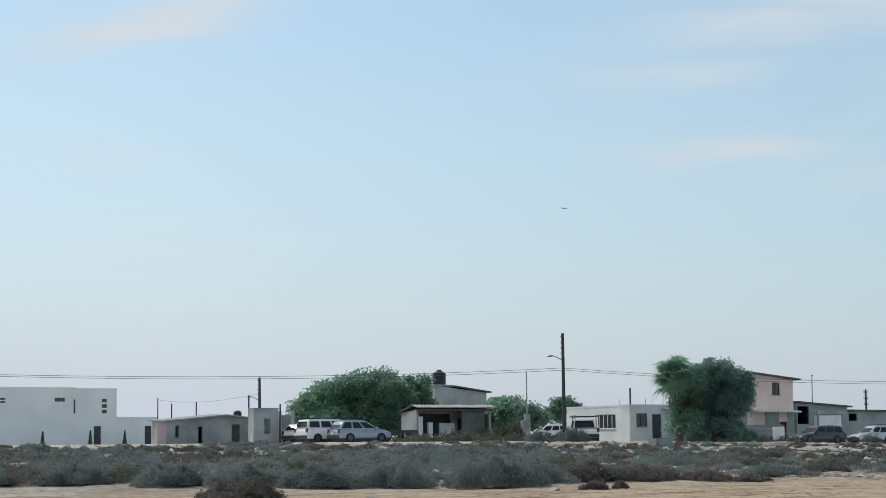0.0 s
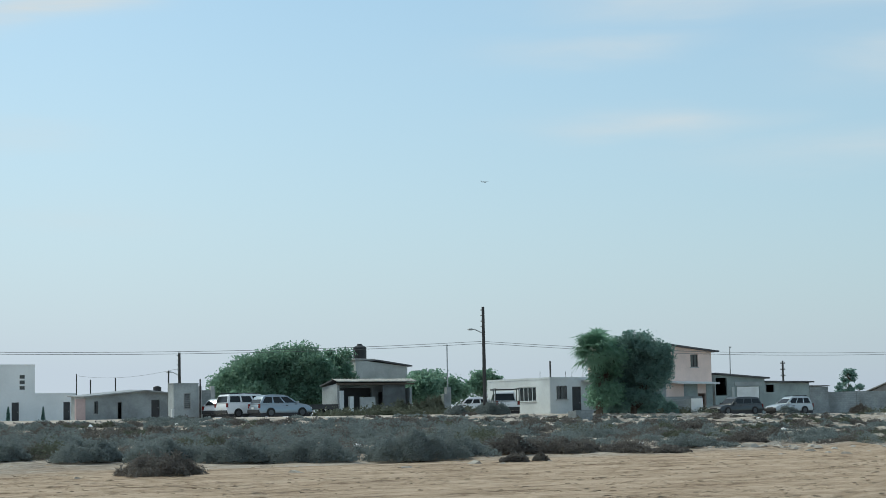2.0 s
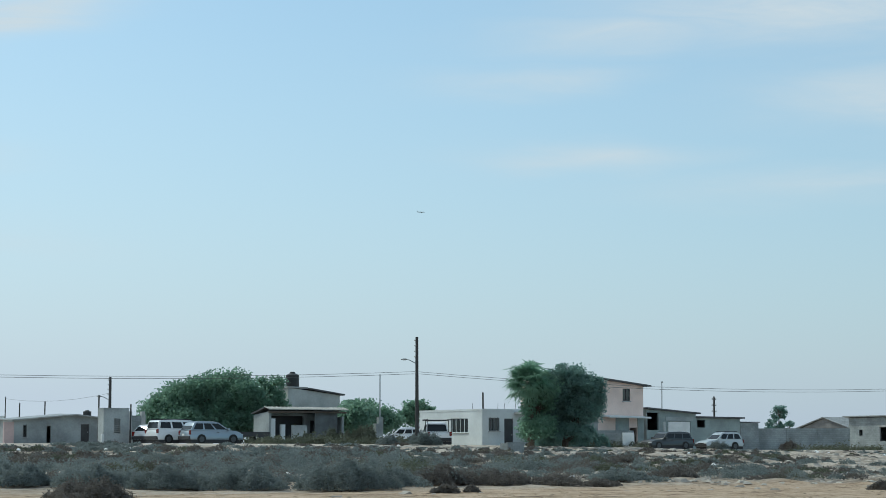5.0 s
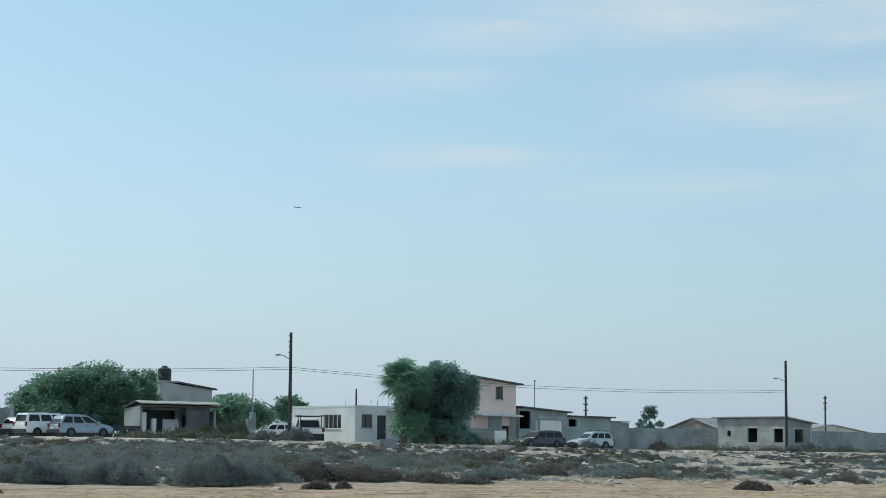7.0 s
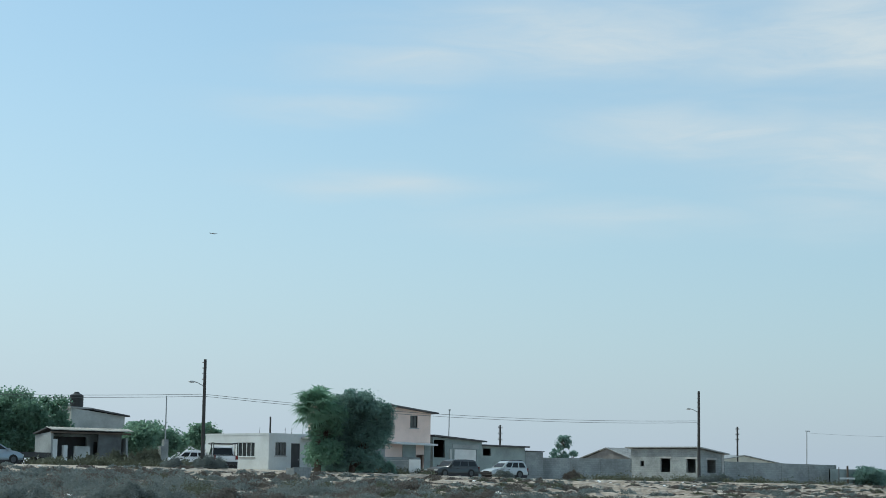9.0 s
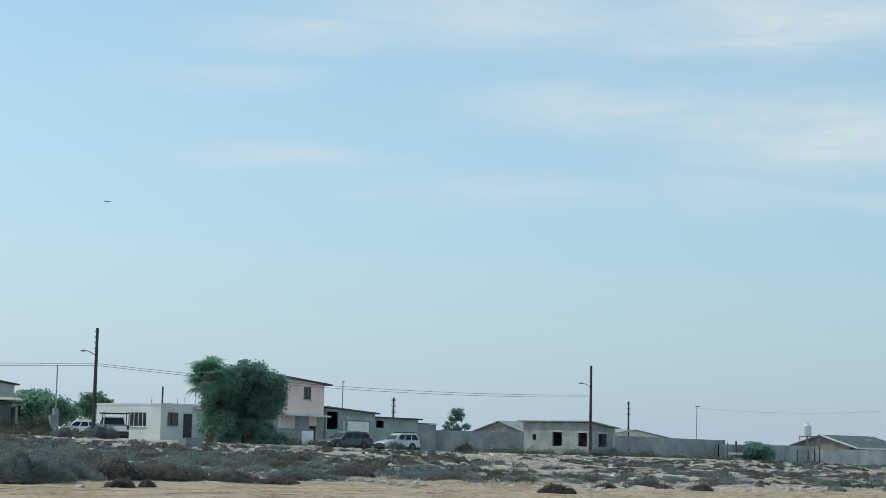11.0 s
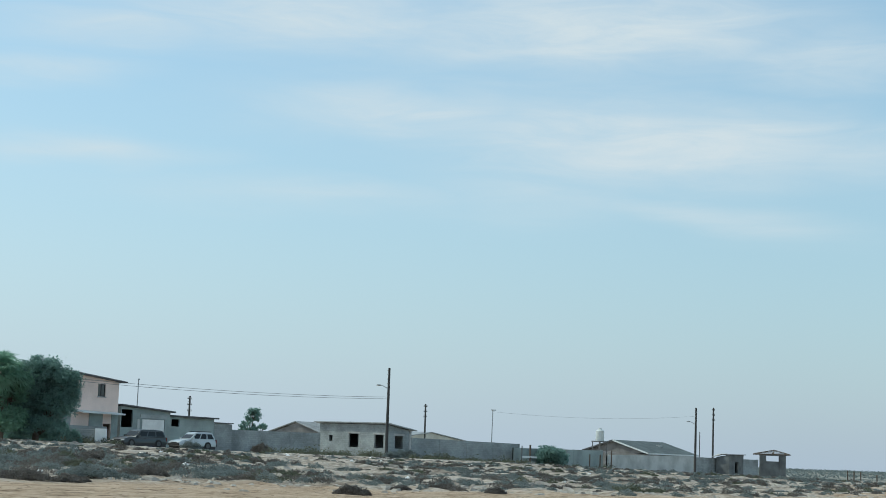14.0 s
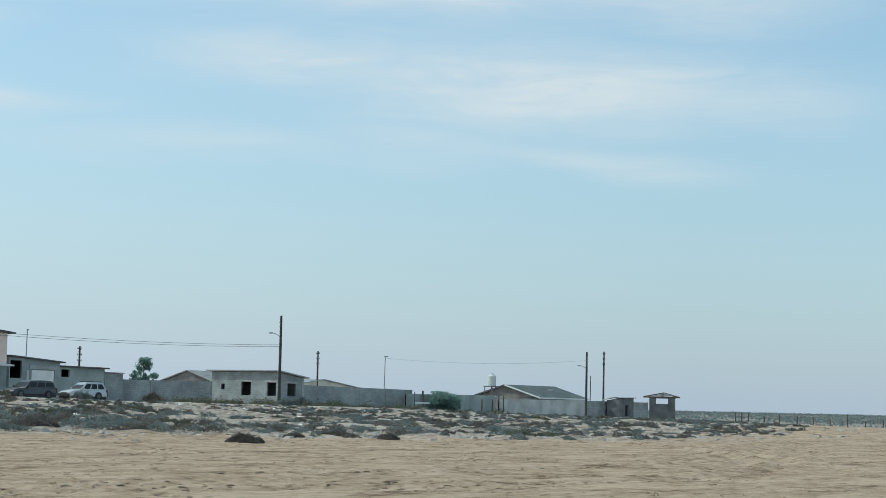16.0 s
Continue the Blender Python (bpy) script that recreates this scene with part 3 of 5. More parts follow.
def gable_roof(home, x0, x1, y0, y1, yr, eave0, ridge, eave1, over, mat, wall_mat, ribs=True):
    """Ridge along x at yr; eave0 at the front, eave1 at the back; gable walls filled in at both ends."""
    for name_y, ya, za, yb, zb in (("front", y0 - over, eave0, yr, ridge), ("back", yr, ridge, y1 + over, eave1)):
        r = roof_slab(home, [(x0 - over, ya, za), (x1 + over, ya, za), (x1 + over, yb, zb), (x0 - over, yb, zb)], 0.07, mat)
        if ribs:
            bm, n = bmesh.new(), int((x1 - x0 + 2 * over) / 0.45)
            for i in range(n + 1):
                x = x0 - over + (x1 - x0 + 2 * over) * i / n
                rod(bm, (x, ya, za + 0.01), (x, yb, zb + 0.01), 0.025, None, 5)
            part("rib", bm, mat, r)
    for x in (x0, x1 - 0.18):
        bm = bmesh.new()
        pts = [(y0, eave0 - 0.12), (y1, eave1 - 0.12), (yr, ridge - 0.08)]
        a, b = [bm.verts.new((x, y, z)) for y, z in pts], [bm.verts.new((x + 0.18, y, z)) for y, z in pts]
        bm.faces.new(a), bm.faces.new(b[::-1])
        for i in range(3):
            bm.faces.new((a[i], a[(i + 1) % 3], b[(i + 1) % 3], b[i]))
        part("gable", bm, wall_mat, home)


def parapet(home, wide, deep, z, mat, h=0.25, t=0.2):
    bm = boxes((-0.03, wide + 0.03, -0.03, t, z, z + h), (-0.03, wide + 0.03, deep - t, deep + 0.03, z, z + h), (-0.03, t, t, deep - t, z, z + h), (wide - t, wide + 0.03, t, deep - t, z, z + h))
    part("parapet", bm, mat, home)
    part("roof", boxes((t, wide - t, t, deep - t, z - 0.12, z + 0.03)), SLAB, home)


def white_modern_house():
    z = 2.36
    h = thing("house", (36.0, 200.0, z), "large two-storey white flat-roofed house with small windows", "house")
    wide = 38.8
    front = [(24.0, 25.9, 5.02, 5.24, "window", STEEL, 0, 1, False), (24.0, 25.9, 4.68, 4.90, "window", STEEL, 0, 1, False),
             (31.5, 32.7, 4.84, 5.28, "window", STEEL, 0, 2, False), (33.7, 33.92, 3.5, 5.1, "window", STEEL, 0, 0, False), (36.1, 36.95, 0.0, 2.1, "door")]
    front += [(36.9, 37.52, lo, lo + 0.42, "window", STEEL, 0, 0, False) for lo in (3.52, 4.14, 4.76)]
    # the squares stand over the door: keep their column clear of the door's hole
    front = [(a + (0.12 if (a, lo) == (36.9, lo) and hi < 5.3 and lo > 3 else 0), b + (0.12 if a == 36.9 else 0), lo, hi, *r) for a, b, lo, hi, *r in front]
    shell(h, wide, 14.0, (6.25, 6.25, 6.25, 6.25), WHITE_FAR, front, thick=0.25)
    parapet(h, 33.8, 14.0, 6.25, WHITE_FAR, 0.2)
    part("cornice", boxes((33.8, wide + 0.03, -0.03, 14.0, 6.25, 6.36)), WHITE_FAR, h)
    w = thing("garden_house", (74.85, 200.4, z), "low white annex with a dark gate beside a white house", "house")
    shell(w, 5.0, 8.0, (3.05, 3.05, 3.05, 3.05), WHITE_FAR, [(3.5, 4.3, 0.0, 2.1, "door")], thick=0.22)
    parapet(w, 5.0, 8.0, 3.0, WHITE_FAR, 0.12)
    part("pilaster", boxes((4.45, 4.85, -0.12, -0.004, 0, 2.1)), WHITE_FAR, w)
    for x, hh in ((65.7, 1.5), (71.2, 1.6), (75.25, 1.55)):
        rng = np.random.default_rng(int(x * 10))
        t = thing("cypress", (x, 198.6, gz1(x, 198.6)), "small narrow dark green cypress by a white wall", "tree", "cypresses by the white house")
        part("trunk", rod(bmesh.new(), (0, 0, -0.05), (0, 0, 0.4), 0.05, 0.04, 6), BARK, t)
        zs = rng.uniform(0.05, 1, 900)
        r = 0.26 * (1 - zs) ** 0.7 * rng.uniform(0.3, 1, 900)
        a = rng.uniform(0, 6.283, 900)
        c = new("crown", cloud_mesh("crown", leaves(rng, np.stack([r * np.cos(a), r * np.sin(a), zs * hh], 1), 0.09), 0, 0, LEAF_FINE))
        c.parent = t


def grey_long_house():
    z = 2.15
    r = thing("garden_wall", (59.7, 149.9, z), "low faded rose-painted wall joined to a grey house", "wall")
    part("wall", boxes((0, 0.9, 0, 0.2, -0.1, 1.85)), ROSE_WALL, r)
    part("coping", boxes((-0.03, 0.9, -0.03, 0.23, 1.854, 1.92)), SLAB, r)
    h = thing("house", (60.6, 150.0, z), "low grey plastered house with a shallow tin roof", "house")
    front = [(0.85, 1.2, 0.55, 1.6, "window", STEEL, 3, 0), (3.0, 3.4, 0.0, 1.5, "hole"), (6.15, 6.95, 0.0, 1.7, "door")]
    shell(h, 7.9, 3.2, (2.05, 2.3, 2.3, 2.05), GREY_WALL, front)
    roof_slab(h, [(-0.3, -0.4, 2.05), (5.6, -0.4, 2.56), (5.6, 3.4, 2.66), (-0.3, 3.4, 2.15)], 0.1, TIN)
    roof_slab(h, [(5.6, -0.4, 2.56), (8.2, -0.4, 2.28), (8.2, 3.4, 2.38), (5.6, 3.4, 2.66)], 0.1, TIN)
    bm = bmesh.new()
    a = [(0, 2.05), (7.9, 2.3), (5.6, 2.47)]
    f0, f1 = [bm.verts.new((x, 0.0, zz)) for x, zz in a], [bm.verts.new((x, 0.2, zz)) for x, zz in a]
    bm.faces.new(f0), bm.faces.new(f1[::-1])
    for i in range(3):
        bm.faces.new((f0[i], f0[(i + 1) % 3], f1[(i + 1) % 3], f1[i]))
    part("gable", bm, GREY_WALL, h)
    b = thing("water_tank", (68.0, 151.5, z + 2.28), "small dark water tank on a grey house's roof", "tank")
    part("drum", rod(bmesh.new(), (0, 0, 0), (0, 0, 0.55), 0.36, 0.36, 16), TANK_BLACK, b)
    part("lid", rod(bmesh.new(), (0, 0, 0.55), (0, 0, 0.66), 0.3, 0.12, 16), TANK_BLACK, b)
    k = thing("shed", (59.7, 130.0, gz1(60.5, 130) - 0.12), "tall square shed of pale cement with a louvred window", "shed")
    shell(k, 2.1, 1.0, (2.78, 2.78, 2.78, 2.78), GREY_WALL, [(0.85, 1.45, 0.8, 2.05, "hole")], thick=0.16)
    part("roof", boxes((-0.03, 2.13, -0.03, 1.03, 2.784, 2.84)), GREY_WALL, k)
    lo = part("window", rim_of(0.85, 1.45, 0.8, 2.05, 0.05, 0.03, 0.12), PALE_STEEL, k)
    for i in range(8):
        part("louvre", boxes((0.9, 1.4, 0.04, 0.1, 0.88 + 0.145 * i, 0.93 + 0.145 * i)), PALE_STEEL, lo)
    p = single("bollard", boxes((-0.09, 0.09, -0.09, 0.09, 0, 0.75)), WHITE_WALL, (59.35, 129.4, gz1(59.3, 129.4)), "short whitewashed concrete post by a shed", "post")
    wl = thing("garden_wall", (61.8, 132.2, gz1(63, 132) - 0.1), "grey block wall behind parked cars", "wall")
    part("wall", boxes((0, 2.5, 0, 0.15, 0, 2.3)), BLOCKS, wl)
    for x in (0.0, 1.0, 2.1):
        part("pillar", boxes((x, x + 0.3, -0.06, 0.21, 0, 2.62)), SLAB, wl)


def porch_house():
    z = 1.98
    h = thing("house", (69.4, 125.4, z), "small grey house with a deep tin-roofed porch", "house")
    inner = part("rooms", pierced(bmesh.new(), 6.7, (2.45, 2.45), 0.2, [(0.15, 3.9, 0.0, 2.25), (4.5, 5.4, 0.9, 1.9)]), GREY_WALL, h)
    inner.matrix_local = Matrix.Translation((1.5, 0.3, 0))
    window_in(h, inner.matrix_local.copy(), 4.5, 5.4, 0.9, 1.9, STEEL, 4, 1)
    side = bmesh.new()
    pts = [(-1.4, -0.1), (1.0, -0.1), (1.0, 2.30), (-1.4, 2.56)]
    fa, fb = [side.verts.new((1.3, y, zz)) for y, zz in pts], [side.verts.new((1.5, y, zz)) for y, zz in pts]
    side.faces.new(fa), side.faces.new(fb[::-1])
    for i in range(4):
        side.faces.new((fa[i], fa[(i + 1) % 4], fb[(i + 1) % 4], fb[i]))
    part("side_wall", side, GREY_WALL, h)
    # near-black colour puts the porch's deep shade into the grey back wall
    part("back_wall", boxes((1.5, 8.2, 0.8, 1.0, -0.1, 2.25)), DOOR_AND_SHADE_DARK, h)
    part("end_wall", boxes((8.0, 8.2, -1.2, 0.796, -0.1, 2.2)), GREY_WALL, h)
    part("floor", boxes((1.5, 8.0, 0.5, 0.8, 0.0, 0.06)), INSIDE, h)
    roof_slab(h, [(1.15, -1.7, 2.74), (8.35, -1.7, 2.74), (8.35, -0.9, 2.92), (1.25, -0.9, 2.92)], 0.06, TIN_PALE, "weathered pale tin porch roof")
    bm = bmesh.new()
    for i in range(21):
        x = 1.15 + 7.1 * i / 20
        rod(bm, (x, -1.7, 2.75), (x, -0.9, 2.93), 0.03, None, 5)
    part("rib", bm, TIN_PALE, h)
    roof_slab(h, [(1.15, -0.9, 2.90), (8.4, -0.9, 2.90), (8.4, 1.1, 2.46), (1.15, 1.1, 2.46)], 0.1, DARK_ROOF)
    part("side_wall", boxes((5.45, 7.5, -1.35, -1.17, -0.1, 2.5)), DARK_STUCCO, h)
    for x, w, hh in ((1.45, 0.36, 2.0), (2.35, 0.34, 1.55)):
        part("pillar", boxes((x, x + w, -1.5, -1.22, -0.1, hh)), WHITE_WALL, h, "whitewashed porch pillar")
    part("half_wall", boxes((3.3, 4.65, -1.5, -1.35, -0.1, 1.5)), PALE_GREY, h)
    part("beam", boxes((1.2, 8.2, -1.6, -1.45, 2.44, 2.58)), WOOD, h)
    u = thing("house", (78.2, 134.0, 2.05), "two-storey grey cement house with a sloping roof", "house")
    shell(u, 5.1, 6.0, (4.72, 4.15, 4.15, 4.72), PALE_GREY)
    roof_slab(u, [(1.9, -0.35, 4.72), (5.4, -0.35, 4.24), (5.4, 6.3, 4.24), (1.9, 6.3, 4.72)], 0.12, DARK_ROOF)
    roof_slab(u, [(-0.1, -0.1, 4.82), (1.9, -0.1, 4.78), (1.9, 6.1, 4.78), (-0.1, 6.1, 4.82)], 0.14, SLAB)
    water_tank("water_tank", (79.1, 134.8, 2.05 + 4.82), 0.56, 1.25, TANK_BLACK, "black plastic water tank on a grey house's roof")
    lw = thing("flatbed", (67.6, 123.9, gz1(69, 124)), "low dark flat trailer standing beside a house", "trailer")
    part("bed", boxes((0, 3.1, 0, 1.5, 0.62, 0.80)), WOOD, lw)
    part("side_board", boxes((0, 3.1, -0.04, -0.004, 0.55, 0.92)), DOOR_AND_SHADE_DARK, lw)
    for x in (0.5, 2.4):
        wheel(lw, (x, 0.1, 0.32), 0.32, 0.18)
        wheel(lw, (x, 1.4, 0.32), 0.32, 0.18)
    pillar = thing("concrete_pillar", (83.1, 128.0, gz1(83, 128)), "broken concrete pillar among trees", "pillar")
    part("shaft", boxes((0, 0.55, 0, 0.5, -0.1, 1.75)), GREY_WALL, pillar)
    part("base", boxes((-0.15, 0.85, -0.12, 0.62, -0.1, 0.25)), SLAB, pillar)
    m = thing("mast", (83.87, 128.6, gz1(83, 128)), "thin galvanised mast set in a concrete block", "pole")
    part("footing", boxes((-0.2, 0.2, -0.2, 0.2, -0.1, 2.3)), GREY_WALL, m)
    part("shaft", rod(bmesh.new(), (0, 0, 2.3), (0, 0, 5.85), 0.055, 0.05), PALE_STEEL, m)


def water_tank(name, at, r, h, mat, label):
    t = thing(name, at, label, "tank")
    bm = bmesh.new()
    rod(bm, (0, 0, 0), (0, 0, h * 0.78), r, r, 20)
    part("drum", bm, mat, t)
    for i in range(4):
        part("band", rod(bmesh.new(), (0, 0, h * (0.1 + 0.18 * i)), (0, 0, h * (0.15 + 0.18 * i)), r * 1.03, r * 1.03, 20), mat, t)
    part("shoulder", rod(bmesh.new(), (0, 0, h * 0.78), (0, 0, h * 0.9), r, r * 0.5, 20), mat, t)
    part("lid", rod(bmesh.new(), (0, 0, h * 0.9), (0, 0, h), r * 0.42, r * 0.36, 16), mat, t)
    return t


def white_house():
    z = gz1(91.5, 124) - 0.06
    h = thing("house", (91.0, 124.0, z), "low white flat-roofed house with barred windows", "house")
    front = [(0.68, 1.8, 1.32, 2.42, "window", STEEL, 3, 1), (2.3, 3.25, 0.0, 2.36, "door")]
    side = [(2.0, 4.45, 1.2, 2.42, "window", WHITE_WALL, 0, 3)]
    shell(h, 8.4, 9.2, (3.02, 3.02, 3.02, 3.02), WHITE_WALL, front, side)
    parapet(h, 8.4, 9.2, 3.0, WHITE_WALL, 0.16)
    part("step", boxes((2.1, 3.5, -0.9, -0.004, -0.1, 0.14)), SLAB, h)
    part("pilaster", boxes((4.45, 4.75, -1.0, -0.7, -0.1, 2.75)), WHITE_WALL, h)
    part("canopy", boxes((3.3, 8.4, -1.05, -0.004, 2.76, 2.9)), SLAB, h)
    for x in (1.9, 3.0, 4.6, 5.3, 6.5):
        part("rebar", rod(bmesh.new(), (x, 4.0, 3.0), (x + 0.05, 4.0, 3.75), 0.02, None, 5), STEEL, h)
    g = thing("house", (99.8, 127.0, gz1(102, 127) - 0.05), "grey block annex in a tree's shade", "house")
    shell(g, 6.2, 7.0, (2.6, 2.6, 2.6, 2.6), BLOCKS, [(1.2, 2.6, 1.0, 2.0, "window", STEEL, 0, 1), (4.4, 5.1, 1.1, 1.9, "window", STEEL, 0, 0)])
    part("roof", boxes((-0.1, 6.3, -0.15, 7.1, 2.604, 2.72)), SLAB, g)
    w = thing("garden_wall", (96.5, 122.6, gz1(100, 122) - 0.1), "low grey block wall under a tree", "wall")
    part("wall", boxes((0, 9.0, 0, 0.15, 0, 1.25)), BLOCKS, w)
    part("coping", boxes((-0.02, 9.02, -0.03, 0.18, 1.254, 1.3)), SLAB, w)


def pink_house():
    z = 1.45
    h = thing("house", (105.0, 130.0, z), "two-storey salmon-pink house with a sloping dark roof edge", "house")
    front = [(6.5, 7.4, 4.55, 5.68, "window", DOOR_AND_SHADE_DARK, 0, 1), (1.2, 2.2, 1.0, 2.0, "window", STEEL, 4, 1), (7.3, 8.2, 0.0, 2.1, "hole")]
    shell(h, 9.0, 7.0, (6.9, 5.98, 5.98, 6.9), PINK_WALL, front)
    roof_slab(h, [(-0.4, -0.5, 7.05), (9.6, -0.5, 6.03), (9.6, 7.4, 6.03), (-0.4, 7.4, 7.05)], 0.14, DARK_ROOF)
    roof_slab(h, [(3.9, -1.2, 3.12), (8.9, -1.2, 3.06), (8.9, -0.004, 3.16), (3.9, -0.004, 3.24)], 0.14, WHITE_WALL, "pale cement canopy", "canopy")
    part("lower_facing", boxes((5.6, 7.2, -0.05, -0.004, -0.1, 3.0)), GREEN_GREY, h)
    part("lower_facing", boxes((8.25, 9.0, -0.05, -0.004, -0.1, 3.0)), GREEN_GREY, h)
    part("curtain", boxes((6.72, 6.92, 0.125, 0.14, 4.65, 5.4), (7.02, 7.14, 0.125, 0.14, 4.65, 5.25)), DOOR_WHITE, h, "pale curtain behind a window")
    part("flue", rod(bmesh.new(), (9.25, 0.4, 3.0), (9.25, 0.4, 6.0), 0.03, None, 6), STEEL, h)
    s = thing("sheet_panel", (104.6, 122.0, gz1(105, 122)), "white upright sheet metal panel before a wall", "panel")
    part("sheet", boxes((0, 1.3, 0, 0.05, 0.06, 1.38)), DOOR_WHITE, s)
    part("foot", boxes((0.1, 0.2, -0.15, 0.2, 0, 0.08)), STEEL, s)
    part("foot", boxes((1.1, 1.2, -0.15, 0.2, 0, 0.08)), STEEL, s)
    w = thing("garden_wall", (100.0, 127.5, gz1(104, 127) - 0.1), "grey block wall before a pink house", "wall")
    part("wall", boxes((6.3, 10.6, 0, 0.15, 0, 1.7)), BLOCKS, w)
    m = thing("house", (115.25, 131.0, 1.39), "low grey house with a white garage door", "house")
    front = [(0.1, 1.5, 1.95, 3.6, "hole"), (2.7, 5.56, 0.0, 2.79, "garage")]
    shell(m, 6.24, 7.0, (3.90, 3.56, 3.56, 3.90), GREEN_GREY, front)
    roof_slab(m, [(-0.1, -0.36, 4.08), (6.6, -0.36, 3.64), (6.6, 7.3, 3.64), (-0.1, 7.3, 4.08)], 0.14, DARK_ROOF)
    part("lintel", boxes((2.4, 5.82, -0.06, -0.004, 2.86, 3.22)), GREY_WALL, m)
    part("jamb", boxes((2.05, 2.35, -0.06, -0.004, 0, 2.75)), PALE_GREY, m)
    mast = thing("mast", (117.65, 131.5, 1.39 + 3.74), "thin galvanised mast on a low house's roof", "pole")
    part("shaft", rod(bmesh.new(), (0, 0, -0.1), (0.03, 0, 2.79), 0.05, 0.045), PALE_STEEL, mast)
    part("cap", boxes((-0.02, 0.16, -0.06, 0.06, 2.7, 2.82)), PALE_STEEL, mast)
    b = thing("house", (121.7, 131.3, 1.37), "low grey house with a flat dark roof", "house")
    shell(b, 5.9, 7.0, (3.17, 3.12, 3.12, 3.17), GREEN_GREY, [(0.25, 1.3, 2.25, 2.95, "hole")])
    roof_slab(b, [(-0.2, -0.36, 3.33), (6.24, -0.36, 3.27), (6.24, 7.2, 3.27), (-0.2, 7.2, 3.33)], 0.14, DARK_ROOF)
    c = thing("shed", (127.65, 131.3, 1.37), "grey lean-to shed with a flat roof", "shed")
    shell(c, 2.45, 5.6, (2.76, 2.72, 2.72, 2.76), BLOCKS, [])
    part("roof", boxes((-0.004, 2.55, -0.12, 5.7, 2.765, 2.85)), DARK_ROOF, c)


def long_walls():
    def wall(x0, x1, y, top0, top1, mat, label, pillar=4.0):
        z = min(gz1(x0, y), gz1(x1, y)) - 0.2
        w = thing("boundary_wall", (x0, y, z), label, "wall")
        bm = bmesh.new()
        pierced(bm, x1 - x0, (top0 - z, top1 - z), 0.16, [])
        part("wall", bm, mat, w)
        n = max(1, int((x1 - x0) / pillar))
        for i in range(n + 1):
            x = (x1 - x0 - 0.24) * i / n
            part("pillar", boxes((x, x + 0.24, -0.03, 0.19, 0, top0 - z + (top1 - top0) * i / n + 0.02)), mat, w)
        return w

    wall(130.2, 143.8, 132.0, 3.58, 3.66, BLOCKS, "long grey concrete block boundary wall")
    wall(151.6, 171.0, 126.0, 3.55, 3.42, BLOCKS, "long grey concrete block boundary wall")
    wall(168.0, 186.0, 124.6, 2.95, 3.08, GREEN_GREY, "grey plastered boundary wall behind a bush", 6.0)
    wall(186.1, 206.2, 124.0, 2.62, 2.86, PALE_GREY, "pale cement boundary wall before a hip-roofed house", 20.0)
    wall(206.5, 214.5, 125.2, 2.78, 2.8, BLOCKS, "grey block wall beside a ruined hut", 4.0)
    wall(217.2, 223.2, 124.2, 2.76, 2.78, BLOCKS, "grey block wall beside a gatehouse", 4.0)
    for x, top in ((181.2, 2.55), (183.4, 2.57), (185.8, 3.12)):
        z = gz1(x, 123)
        p = thing("fence_post", (x, 123.2, z), "dark upright wooden post before a wall", "post", "posts before the wall")
        part("shaft", rod(bmesh.new(), (0, 0, -0.1), (0.02, 0, top - z), 0.09, 0.08, 7), WOOD, p)
    g = thing("gate", (167.2, 122.8, gz1(168, 123)), "pale low rail gate with a dark post", "gate")
    part("rail", boxes((0, 2.8, -0.03, 0.03, 0.78, 0.98)), WHITE_WALL, g)
    part("rail", boxes((0, 2.8, -0.025, 0.025, 0.3, 0.38)), PALE_STEEL, g)
    part("post", rod(bmesh.new(), (1.65, 0.1, -0.1), (1.65, 0.1, 2.25), 0.12, 0.11), WOOD, g)
    part("post", rod(bmesh.new(), (-0.05, 0.0, -0.1), (-0.05, 0.0, 2.1), 0.06, 0.06), STEEL, g)
    m = thing("mast", (165.8, 126.1, 3.4), "slim galvanised lamp mast rising behind a wall", "pole")
    part("shaft", rod(bmesh.new(), (0, 0, -1.0), (0.08, 0, 3.7), 0.06, 0.05), PALE_STEEL, m)
    part("head", boxes((-0.12, 0.55, -0.08, 0.08, 3.64, 3.74)), PALE_STEEL, m)


